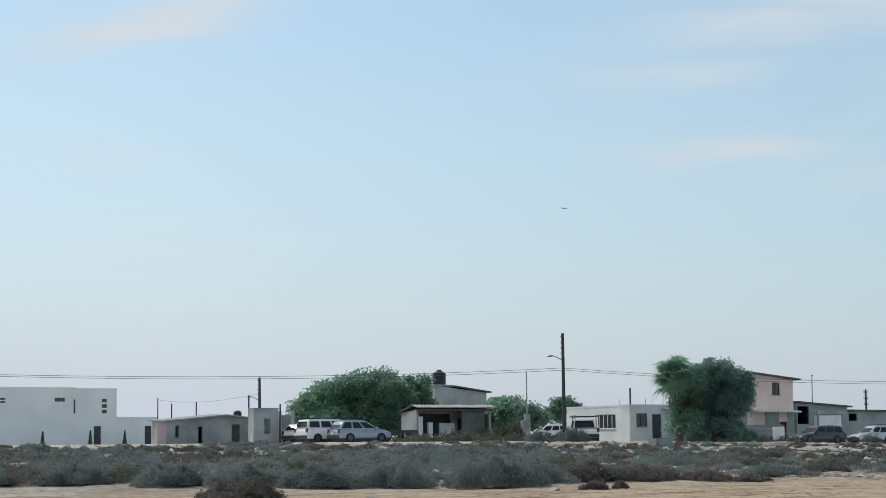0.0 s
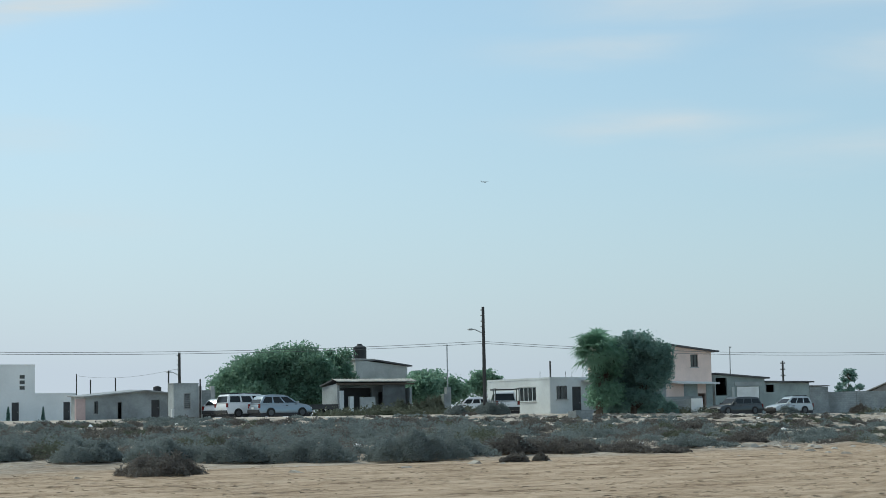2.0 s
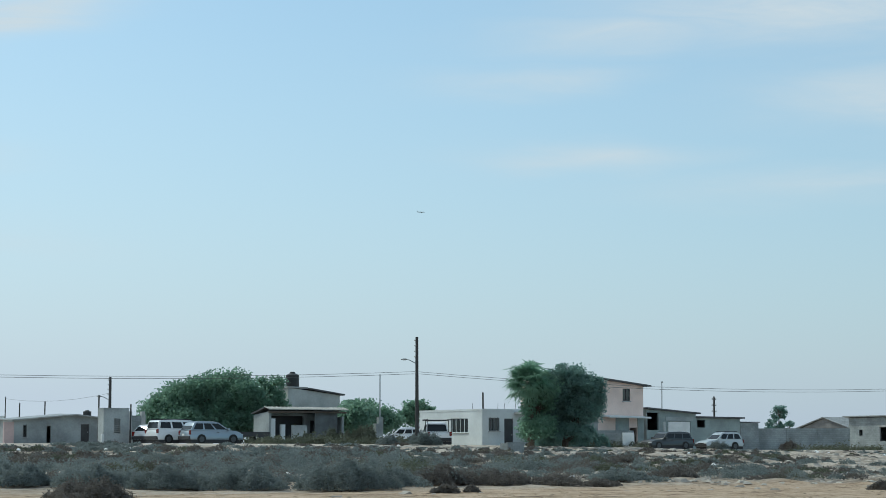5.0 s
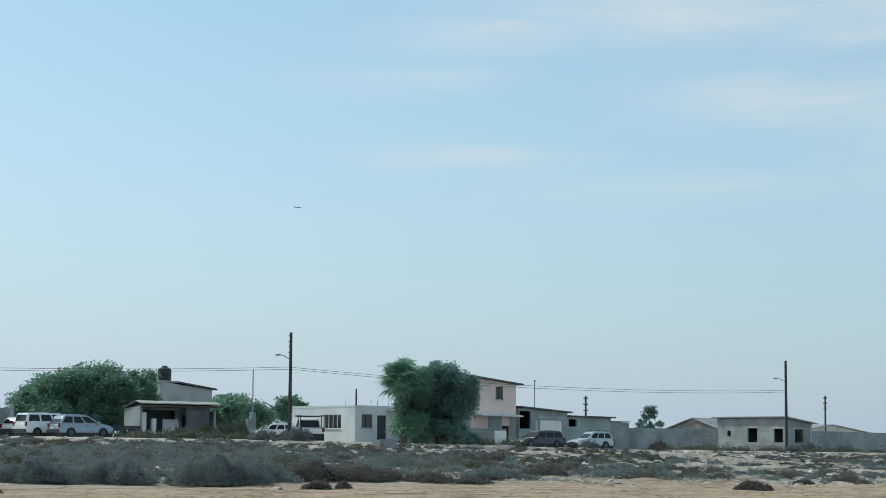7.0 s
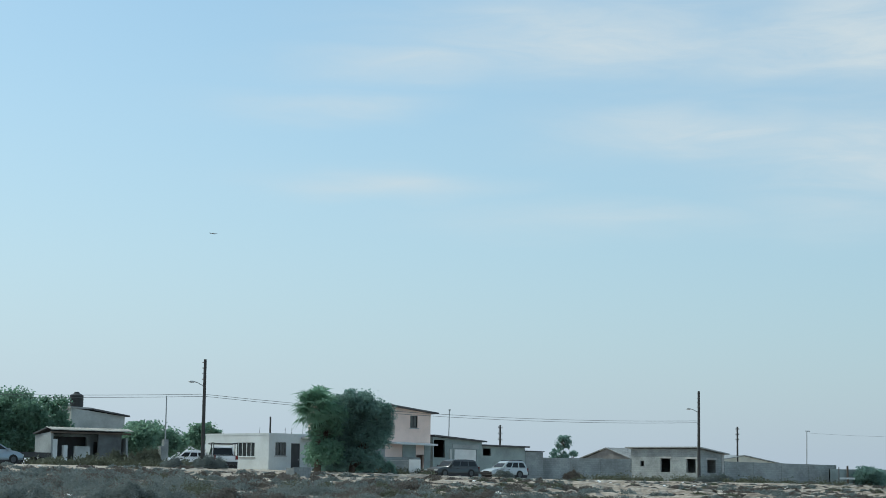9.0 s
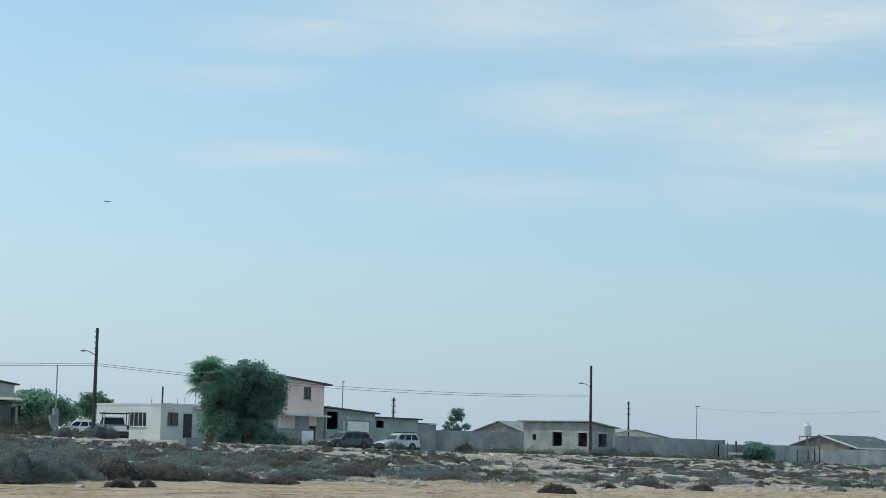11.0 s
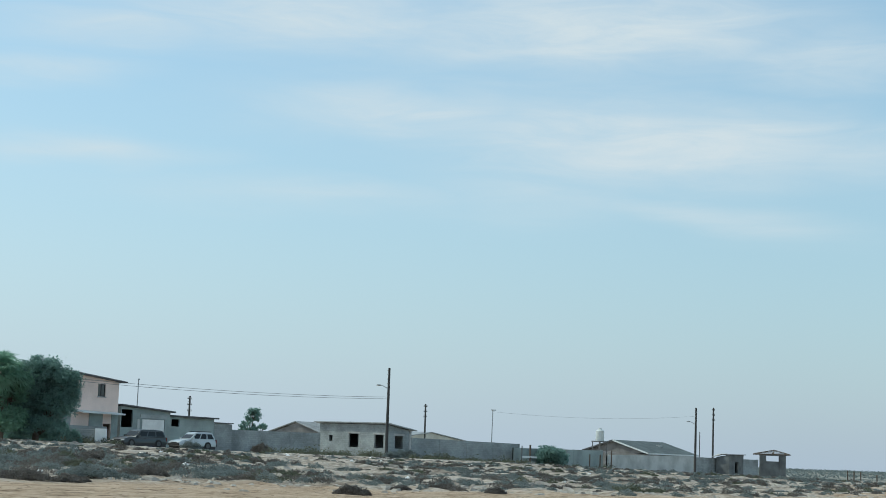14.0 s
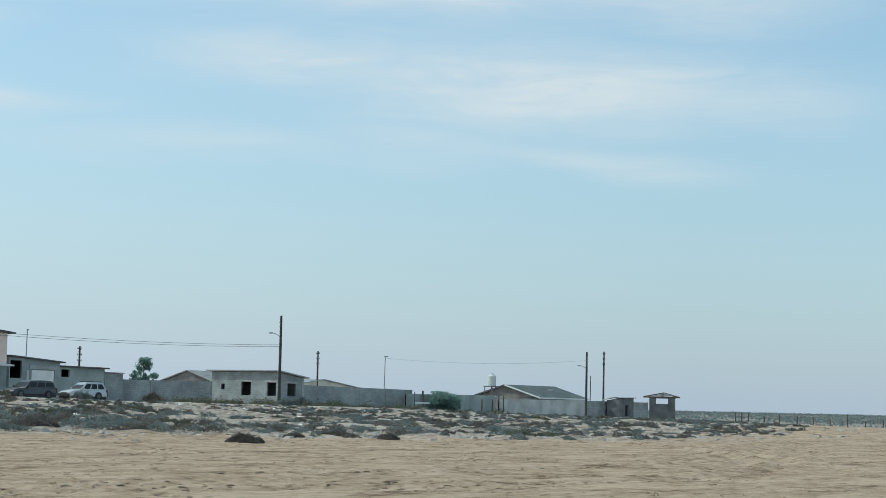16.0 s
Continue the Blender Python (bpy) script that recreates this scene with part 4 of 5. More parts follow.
def far_houses():
    g = thing("house", (160.0, 147.0, 1.6), "grey gabled house with a tin roof behind a wall", "house")
    shell(g, 15.0, 8.0, (2.3, 2.3, 2.3, 2.3), GREY_WALL)
    gable_roof(g, 0, 15.0, 0, 8.0, 3.7, 2.38, 3.62, 2.3, 0.3, TIN, GABLE_GREY)
    h = thing("house", (147.5, 126.0, 1.33), "unfinished grey block house with dark window holes", "house")
    side = [(0.4, 1.65, 0.98, 2.4, "hole"), (3.9, 5.25, 1.0, 2.45, "hole"), (7.6, 8.1, 1.6, 2.2, "hole")]
    shell(h, 4.0, 9.5, (3.46, 2.92, 2.92, 3.46), BLOCKS, [(1.4, 2.75, 0.98, 2.34, "hole")], side)
    roof = roof_slab(h, [(-0.45, -0.45, 3.66), (4.5, -0.45, 3.0), (4.5, 9.95, 3.0), (-0.45, 9.95, 3.66)], 0.09, TIN, "galvanised sheet roof")
    for i in range(23):
        y = -0.4 + 10.3 * i / 22
        part("rib", rod(bmesh.new(), (-0.45, y, 3.67), (4.5, y, 3.01), 0.025, None, 5), TIN, roof)
    part("pillar", boxes((-0.04, 0.26, -0.04, -0.004, 0, 3.4)), SLAB, h)
    part("pillar", boxes((3.7, 4.04, -0.04, -0.004, 0, 2.9)), SLAB, h)
    part("lintel", boxes((1.2, 2.95, -0.03, -0.004, 2.34, 2.55)), SLAB, h)
    part("lintel", boxes((-0.03, -0.004, 0.2, 1.85, 2.4, 2.6)), SLAB, h)
    part("lintel", boxes((-0.03, -0.004, 3.7, 5.45, 2.45, 2.65)), SLAB, h)
    c = thing("house", (204.5, 170.0, 1.6), "cream gabled house beyond a wall", "house")
    shell(c, 12.4, 8.0, (2.6, 2.2, 2.2, 2.6), CREAM_WALL, [(3.0, 3.8, 1.9, 2.3, "hole"), (9.2, 10.0, 1.4, 1.8, "hole")])
    roof_slab(c, [(-0.4, -0.3, 3.0), (4.4, -0.3, 3.6), (4.4, 8.3, 3.6), (-0.4, 8.3, 3.0)], 0.12, TIN)
    roof_slab(c, [(4.4, -0.3, 3.6), (12.8, -0.3, 2.55), (12.8, 8.3, 2.55), (4.4, 8.3, 3.6)], 0.12, TIN)
    bm = bmesh.new()
    a = [(0, 2.58), (12.4, 2.18), (12.4, 2.45), (4.4, 3.46), (0, 2.9)]
    f0, f1 = [bm.verts.new((x, 0.0, z)) for x, z in a], [bm.verts.new((x, 0.2, z)) for x, z in a]
    bm.faces.new(f0), bm.faces.new(f1[::-1])
    for i in range(5):
        bm.faces.new((f0[i], f0[(i + 1) % 5], f1[(i + 1) % 5], f1[i]))
    part("gable", bm, CREAM_WALL, c)
    p = thing("house", (210.8, 134.0, 0.6), "long house with a dark grey gabled roof behind a wall", "house")
    shell(p, 12.2, 10.0, (2.5, 2.5, 2.5, 2.5), GABLE_GREY, [(2.5, 4.0, 1.0, 2.1, "window", STEEL, 0, 1), (8.0, 9.5, 1.0, 2.1, "window", STEEL, 0, 1)])
    gable_roof(p, 0, 12.2, 0, 10.0, 5.4, 2.52, 4.2, 2.72, 0.35, TAR_ROOF, GABLE_GREY, False)
    part("fascia", boxes((-0.35, 12.55, -0.41, -0.354, 2.36, 2.54)), WHITE_WALL, p)
    part("bargeboard", slab_between(bmesh.new(), [(-0.42, -0.35, 2.56), (-0.36, -0.35, 2.56), (-0.36, 5.4, 4.24), (-0.42, 5.4, 4.24)], 0.2), WHITE_WALL, p)
    part("bargeboard", slab_between(bmesh.new(), [(-0.42, 5.4, 4.24), (-0.36, 5.4, 4.24), (-0.36, 10.35, 2.76), (-0.42, 10.35, 2.76)], 0.2), DARK_ROOF, p)
    part("skylight", boxes((7.6, 8.3, 2.9, 3.5, 3.38, 3.75)), PALE_STEEL, p)
    s = thing("tank_stand", (208.2, 140.0, 0.6), "steel stand under a pale grey water tank", "stand")
    for x, y in ((-0.8, -0.6), (0.8, -0.6), (-0.8, 0.6), (0.8, 0.6)):
        part("leg", rod(bmesh.new(), (x, y, 0), (x, y, 3.8), 0.07, None, 6), STEEL, s)
    part("deck", boxes((-0.95, 0.95, -0.7, 0.7, 3.8, 3.94)), STEEL, s)
    water_tank("water_tank", (208.2, 140.0, 4.54), 0.56, 1.72, TANK_WHITE, "pale grey plastic water tank on a steel stand")
    r = thing("ruined_hut", (213.3, 123.0, gz1(216, 123) - 0.1), "roofless dark hut of bare blocks with a doorway", "hut")
    shell(r, 3.8, 1.9, (2.9, 2.95, 2.9, 2.6), DARK_STUCCO, [(1.6, 2.5, 0.0, 2.0, "hole")])
    part("roof", slab_between(bmesh.new(), [(-0.1, -0.25, 2.98), (4.0, -0.25, 3.04), (4.0, 1.2, 3.0), (-0.1, 1.2, 2.96)], 0.1), DARK_ROOF, r)
    part("roof_sheet", slab_between(bmesh.new(), [(-0.5, 1.2, 2.9), (1.2, 0.9, 3.08), (1.2, 2.2, 3.05), (-0.5, 2.3, 2.62)], 0.06), TIN_PALE, r)
    k = thing("gatehouse", (224.7, 124.7, gz1(225, 124) - 0.1), "dark gatehouse with a see-through slot and a bare lattice roof", "gatehouse", turn=-58)
    wx, wy = 3.45, 2.2
    for y in (0.0, wy - 0.4):
        part("pillar", boxes((0, 0.8, y, y + 0.4, 0, 3.2)), DARK_STUCCO, k)
        part("pillar", boxes((wx - 0.85, wx, y, y + 0.4, 0, 3.2)), DARK_STUCCO, k)
        part("half_wall", boxes((0.8, wx - 0.85, y + 0.1, y + 0.3, 0, 2.45)), DARK_STUCCO, k)
        part("lintel", boxes((-0.05, wx + 0.05, y - 0.05, y + 0.45, 3.204, 3.36)), DARK_STUCCO, k)
    for x in (0.1, wx - 0.3):
        part("half_wall", boxes((x, x + 0.2, 0.4, wy - 0.4, 0, 2.9)), DARK_STUCCO, k)
    apex = (wx / 2 + 0.2, wy / 2, 4.0)
    ring = [(-0.8, -0.5, 3.38), (wx / 2, -0.5, 3.42), (wx + 0.55, -0.5, 3.38), (wx + 0.55, wy / 2, 3.42), (wx + 0.55, wy + 0.5, 3.38), (wx / 2, wy + 0.5, 3.42), (-0.8, wy + 0.5, 3.38), (-0.8, wy / 2, 3.42)]
    for i, q in enumerate(ring):
        part("rafter", rod(bmesh.new(), q, apex, 0.09, 0.06, 6), WOOD, k)
        part("eave_bar", rod(bmesh.new(), q, ring[(i + 1) % 8], 0.08, None, 6), WOOD, k)
        for f in (0.35, 0.65):
            mid = [tuple((a * (1 - f) + b * f) for a, b in zip(w, apex)) for w in (q, ring[(i + 1) % 8])]
            part("purlin", rod(bmesh.new(), mid[0], mid[1], 0.05, None, 6), PALE_STEEL, k)
    b = single("trough", boxes((0, 1.4, 0, 0.14, 0, 0.78), (0, 1.4, 0.7, 0.84, 0, 0.72), (0, 0.14, 0.14, 0.7, 0, 0.72), (1.26, 1.4, 0.14, 0.7, 0, 0.72), (0.14, 1.26, 0.14, 0.7, 0, 0.15)), BLOCKS,
               (74.0, 98.0, gz1(74.5, 98) - 0.05), "open concrete block trough standing in scrub", "trough")


# ---- poles and cables ----
def utility_pole(at, h, lamp=True, cross=0, label="dark wooden utility pole with a street lamp", tilt=0.0):
    t = thing("utility_pole", at, label, "utility pole", "utility poles")
    part("shaft", rod(bmesh.new(), (0, 0, -0.3), (tilt, 0, h), 0.16, 0.11, 10), POLE_WOOD, t)
    for i in range(4):
        z = h - 0.25 - 0.42 * i
        part("insulator", rod(bmesh.new(), (tilt - 0.12, 0, z), (tilt - 0.24, 0, z), 0.05, 0.04, 7), SLAB, t)
    if lamp:
        a = part("lamp_arm", rod(rod(bmesh.new(), (tilt, 0, h - 2.05), (-0.46, 0.37, h - 1.74), 0.035, None, 6), (-0.46, 0.37, h - 1.74), (-0.64, 0.52, h - 1.70), 0.035, None, 6), PALE_STEEL, t)
        bm = bmesh.new()
        bmesh.ops.create_uvsphere(bm, u_segments=12, v_segments=8, radius=1.0, matrix=pose(-0.76, 0.62, h - 1.70, 0, 0, -39) @ Matrix.Diagonal((0.25, 0.12, 0.08, 1)))
        part("lamp_head", bm, PALE_STEEL, a, "", True)
    for i in range(cross):
        z = h - 0.35 - 0.75 * i
        c = part("crossarm", boxes((tilt - 0.36, tilt + 0.36, -0.05, 0.05, z - 0.04, z + 0.04)), POLE_WOOD, t)
        for x in (-0.31, 0.31):
            part("insulator", rod(bmesh.new(), (tilt + x, 0, z + 0.05), (tilt + x, 0, z + 0.2), 0.05, 0.04, 6), SLAB, c)
    return t


def cable(a, b, sag, r=0.022, label="black overhead power cable between poles"):
    bm, n = bmesh.new(), 14
    pts = [Vector(a).lerp(Vector(b), i / n) - Vector((0, 0, 4 * sag * (i / n) * (1 - i / n))) for i in range(n + 1)]
    rings = []
    for p in pts:
        o = p - Vector(a)
        rings.append([bm.verts.new(o + Vector((0, r * math.cos(k * 1.2566), r * math.sin(k * 1.2566)))) for k in range(5)])
    for p, q in zip(rings, rings[1:]):
        for k in range(5):
            bm.faces.new((p[k], p[(k + 1) % 5], q[(k + 1) % 5], q[k]))
    single("power_cable", bm, WIRE, a, label, "cable", "overhead cables")


def poles_and_cables():
    main = [(21.0, 116.0, 2.15), (79.0, 116.0, 2.03), (136.2, 116.3, 1.75), (193.1, 116.0, 0.55)]
    for x, y, z in main:
        utility_pole((x, y, z), 8.08 + (0.2 if x == 136.2 else 0))
    for (x0, y0, z0), (x1, y1, z1) in zip(main[:2], main[1:3]):
        for dz, dy, sag in ((5.45, 0.15, 0.62), (5.28, -0.1, 0.66)):
            cable((x0 + 0.1, y0 + dy, z0 + (dz if x0 > 50 else 4.55 + 0.4 * (dz - 5.0))), (x1 - 0.1, y1 + dy, z1 + dz), sag, 0.015)
    cable((165.9, 126.1, 6.9), (193.1, 116.0, 7.6), 0.5, 0.008)
    # second line of poles farther back
    utility_pole((69.65, 150.4, 2.2), 5.8, True, 0, "dark wooden utility pole behind low houses")
    utility_pole((160.8, 170.0, 1.6), 6.5, False, 3, "utility pole with short crossarms")
    utility_pole((207.5, 170.0, 1.4), 7.8, False, 3, "utility pole with short crossarms")
    utility_pole((238.0, 140.0, 0.4), 9.9, False, 3, "tall utility pole with short crossarms")
    cable((69.65, 150.4, 6.6), (79.35, 199.0, 7.4), 0.5, 0.012)
    for x, y, zb, zt in ((65.15, 160.0, 2.2, 5.9), (67.6, 160.0, 2.2, 6.05), (79.35, 199.0, 2.2, 7.6), (234.2, 140.0, 0.5, 6.6), (62.4, 131.0, 2.0, 5.12), (59.95, 131.5, 2.0, 5.8)):
        p = thing("post", (x, y, zb), "thin dark upright post among houses", "post")
        part("shaft", rod(bmesh.new(), (0, 0, -0.1), (0.03, 0, zt - zb), 0.07, 0.06, 7), POLE_WOOD, p)
    p = thing("post", (102.85, 140.0, 2.0), "dark wooden post above a white house's roof", "post")
    part("shaft", rod(bmesh.new(), (0, 0, -0.1), (0, 0, 4.9), 0.09, 0.08, 8), POLE_WOOD, p)


# ---- vehicles ----
def wheel(parent, at, r, w):
    bm = bmesh.new()
    x, y, z = at
    rod(bm, (x, y - w / 2, z), (x, y + w / 2, z), r, None, 20)
    t = part("wheel", bm, RUBBER, parent)
    part("rim", rod(bmesh.new(), (x, y - w / 2 - 0.012, z), (x, y + w / 2 + 0.012, z), r * 0.62, None, 16), RIM, t)
    return t


def extruded(outline, half, top=None, z0=0.0, z1=1.0):
    """Side outline (x, z) swept across; half width at z0, top half width at z1."""
    bm = bmesh.new()
    top = half if top is None else top

    def w(z):
        k = min(1.0, max(0.0, (z - z0) / (z1 - z0)))
        return half + (top - half) * k
    a = [bm.verts.new((x, -w(z), z)) for x, z in outline]
    b = [bm.verts.new((x, w(z), z)) for x, z in outline]
    bm.faces.new(a), bm.faces.new(b[::-1])
    n = len(a)
    for i in range(n):
        bm.faces.new((a[i], b[i], b[(i + 1) % n], a[(i + 1) % n]))
    return bm


def rounded(bm, offset=0.05):
    bmesh.ops.bevel(bm, geom=bm.edges[:], offset=offset, segments=2, affect="EDGES", profile=0.6)
    return bm


def vehicle(name, at, turn, label, L, W, H, body, nose=1.15, belt=0.56, slant=0.25, screen=0.75, rack=False, lower=None, spare=False, bed=0.0):
    """A parked car, nose along +x. nose: bonnet's length; slant: how far the tail leans; screen: the windscreen's rake; bed: a pickup's bed."""
    c = thing(name, at, label, "car", turn=turn)
    hw, zb, r = W / 2, H * belt, 0.34
    x0, x1 = -L / 2, L / 2
    out = [(x0 + 0.07, 0.3), (x0 - 0.01, 0.5), (x0, zb - 0.2), (x0 + 0.1, zb), (x1 - nose, zb + 0.02), (x1 - nose * 0.45, zb - 0.06), (x1 - 0.18, zb - 0.17), (x1 - 0.03, zb - 0.34), (x1, 0.5), (x1 - 0.05, 0.3)]
    part("body", rounded(extruded(out, hw, hw * 0.93, 0.3, zb), 0.06), body, c, "", True)
    # sills, carried down as a black block that stands for shade under the car
    part("sill", boxes((x0 + 0.1, x1 - 0.1, -hw + 0.03, hw - 0.03, 0.06, 0.36)), TRIM, c)
    ct, rear, fb, ft = H - 0.02, x0 + 0.06 + bed, x1 - nose, x1 - nose - screen
    cab = [(rear, zb - 0.02), (rear + slant * 0.72, ct - 0.16), (rear + slant + 0.1, ct - 0.03), ((rear + ft) / 2, ct + 0.02), (ft - 0.1, ct - 0.02), (ft + 0.2 * screen, ct - 0.12), (fb, zb - 0.02)]
    part("cabin", rounded(extruded(cab, hw * 0.92, hw * 0.76, zb, ct), 0.06), body, c, "", True)

    def hwz(z):
        return hw * (0.92 + (0.76 - 0.92) * (z - zb) / (ct - zb))
    lo, hi = zb + 0.08, ct - 0.17

    def edge(z):
        k = (z - zb) / (ct - zb)
        return rear + slant * k, fb + (ft - fb) * k
    a0, b0 = edge(lo)
    a1, b1 = edge(hi)
    cuts = (0.0, 0.33, 0.66, 1.0) if not bed else (0.0, 1.0)
    for s in (-1, 1):
        for p, q in zip(cuts, cuts[1:]):
            p2, q2 = p + 0.025, q - 0.025
            bm = bmesh.new()
            pts = [(a0 + 0.1 + (b0 - a0 - 0.25) * p2, lo), (a0 + 0.1 + (b0 - a0 - 0.25) * q2, lo), (a1 + 0.1 + (b1 - a1 - 0.2) * q2, hi), (a1 + 0.1 + (b1 - a1 - 0.2) * p2, hi)]
            o = [bm.verts.new((x, s * (hwz(z) + 0.012), z)) for x, z in pts]
            n = [bm.verts.new((x, s * (hwz(z) - 0.03), z)) for x, z in pts]
            bm.faces.new(o), bm.faces.new(n[::-1])
            for i in range(4):
                bm.faces.new((o[i], o[(i + 1) % 4], n[(i + 1) % 4], n[i]))
            part("side_window", bm, CAR_GLASS, c)
        part("mirror", boxes((fb - 0.35, fb - 0.2, s * hw * 0.95, s * (hw + 0.16), zb + 0.02, zb + 0.18)), body, c)
        for x in (x0 + 0.95, x1 - 0.85):
            part("wheel_arch", rod(bmesh.new(), (x, s * (hw - 0.1), r), (x, s * (hw + 0.004), r), r * 1.1, None, 20), TRIM, c)
            wheel(c, (x, s * (hw - 0.09), r), r, 0.22)
        part("tail_lamp", boxes((x0 - 0.012, x0 + 0.08, s * (hw - 0.22), s * (hw - 0.02), zb - 0.3, zb + 0.02)), RED_LAMP, c)
        part("headlamp", boxes((x1 - 0.14, x1 + 0.005, s * (hw - 0.42), s * (hw - 0.06), zb - 0.42, zb - 0.26)), CLEAR_LAMP, c)
        part("door_handle", boxes((0.0, 0.16, s * hw * 0.97, s * (hw + 0.015), zb - 0.14, zb - 0.1)), TRIM, c)
        if rack:
            part("roof_rail", boxes((rear + slant + 0.1, ft - 0.1, s * hw * 0.66, s * hw * 0.72, ct + 0.005, ct + 0.07)), TRIM, c)
    for (xa, xb, sgn) in ((a0, a1, -1), (b0, b1, 1)):
        bm = bmesh.new()
        pts = [(xa, -hwz(lo) + 0.1, lo), (xa, hwz(lo) - 0.1, lo), (xb, hwz(hi) - 0.1, hi), (xb, -hwz(hi) + 0.1, hi)]
        o = [bm.verts.new((x + sgn * 0.012, y, z)) for x, y, z in pts]
        n = [bm.verts.new((x - sgn * 0.04, y, z)) for x, y, z in pts]
        bm.faces.new(o), bm.faces.new(n[::-1])
        for i in range(4):
            bm.faces.new((o[i], o[(i + 1) % 4], n[(i + 1) % 4], n[i]))
        part("windscreen" if sgn > 0 else "rear_window", bm, CAR_GLASS, c)
    part("bumper", rounded(boxes((x1 - 0.1, x1 + 0.07, -hw + 0.05, hw - 0.05, 0.32, 0.55)), 0.03), lower or TRIM, c)
    part("bumper", rounded(boxes((x0 - 0.09, x0 + 0.1, -hw + 0.05, hw - 0.05, 0.32, 0.58)), 0.03), lower or TRIM, c)
    part("grille", boxes((x1 - 0.06, x1 + 0.012, -hw * 0.5, hw * 0.5, zb - 0.42, zb - 0.26)), TRIM, c)
    part("number_plate", boxes((x0 - 0.1, x0 - 0.092, -0.18, 0.18, 0.62, 0.76)), DOOR_WHITE, c)
    if spare:
        part("spare_wheel", rod(bmesh.new(), (x0 - 0.2, 0, zb), (x0 - 0.004, 0, zb), 0.36, None, 18), RUBBER, c)
    if bed:
        part("bed_floor", boxes((x0 + 0.08, x0 + bed, -hw + 0.12, hw - 0.12, zb + 0.004, zb + 0.03)), TRIM, c)
        for x in (x0 + 0.1, rear - 0.1, ft + 0.2):
            part("rack_bow", boxes((x, x + 0.06, -hw + 0.03, hw - 0.03, H + 0.10, H + 0.16)), TRIM, c)
            if x < rear:
                for s in (-1, 1):
                    part("rack_post", boxes((x, x + 0.06, s * (hw - 0.09), s * (hw - 0.03), zb, H + 0.10)), TRIM, c)
        for s in (-1, 1):
            part("rack_rail", boxes((x0, ft + 0.4, s * (hw - 0.08), s * (hw - 0.02), H + 0.164, H + 0.22)), TRIM, c)
    return c


def parked_cars():
    vehicle("car", (64.1, 129.6, gz1(63, 129)), 20, "older white hatchback partly hidden behind another car", 4.0, 1.7, 1.5, PAINT_WHITE, 1.1, 0.6, 0.5, 0.7)
    vehicle("suv", (64.3, 126.3, gz1(64, 126)), 4, "large white boxy off-road car with dark windows", 5.0, 1.95, 1.82, PAINT_WHITE, 1.3, 0.6, 0.18, 0.6, True)
    vehicle("minivan", (65.4, 123.4, gz1(66, 123)), 0, "silver-blue minivan with dark side windows", 4.45, 1.9, 1.7, PAINT_SILVER, 1.0, 0.58, 0.5, 1.2)
    vehicle("pickup_truck", (85.55, 122.9, gz1(86, 122)), 62, "white pickup truck with a dark ladder rack", 5.1, 2.0, 1.86, PAINT_WHITE, 1.15, 0.56, 0.1, 0.65, False, None, False, 1.7)
    vehicle("car", (82.7, 123.8, gz1(82, 123)), 150, "scrapped white car overgrown by weeds", 3.7, 1.65, 1.4, PAINT_WHITE, 1.1, 0.58, 0.4, 0.7)
    vehicle("suv", (109.5, 121.9, gz1(110, 122)), 177, "dark green off-road car before a grey house", 4.8, 1.85, 1.56, PAINT_DARK, 1.35, 0.57, 0.3, 0.7)
    vehicle("suv", (115.5, 121.5, gz1(115, 121)), 172, "pale silver compact off-road car with roof rails", 4.05, 1.78, 1.6, PAINT_PALE, 1.15, 0.56, 0.35, 0.85, True)


# ---- trees ----
def palm(at, h, label):
    rng = np.random.default_rng(5)
    t = thing("palm_tree", at, label, "tree")
    bm = bmesh.new()
    for i in range(9):
        rod(bm, (0, 0, h * i / 9 - 0.1), (0, 0, h * (i + 1) / 9 - 0.05), 0.3 - 0.008 * i, 0.25 - 0.008 * i, 9)
    part("trunk", bm, BARK, t)
    for i in range(86):
        yaw, up = rng.uniform(0, 6.283), math.asin(rng.uniform(-0.45, 1.0))
        stem, blade = rng.uniform(0.8, 1.5), rng.uniform(1.0, 1.45)
        d = np.array([math.cos(yaw) * math.cos(up), math.sin(yaw) * math.cos(up), math.sin(up)])
        side = np.array([-math.sin(yaw), math.cos(yaw), 0.0])
        over = np.cross(d, side)
        foot = np.array([0, 0, h + 0.25 * rng.uniform(-1, 1)])
        hub = foot + d * stem - np.array([0, 0, 0.12 * stem])
        quads = [foot - side * 0.03, foot + side * 0.03, hub + side * 0.02, hub - side * 0.02]
        for a in np.linspace(-1.9, 1.9, 19):
            v = d * math.cos(a) + side * math.sin(a) + over * 0.12 * rng.normal()
            across = -d * math.sin(a) + side * math.cos(a)
            reach = blade * (1.0 - 0.10 * abs(a)) * rng.uniform(0.85, 1.1)
            mid = hub + v * reach * 0.55 - np.array([0, 0, 0.05 * reach])
            tip = hub + v * reach * 0.98 - np.array([0, 0, 0.34 * reach])
            quads += [hub - across * 0.02, hub + across * 0.02, mid + across * 0.055, mid - across * 0.055]
            quads += [mid - across * 0.055, mid + across * 0.055, tip + across * 0.006, tip - across * 0.006]
        f = new("frond", cloud_mesh("frond", np.array(quads), 0, 0, LEAF_PALM))
        f.parent = t
    return t


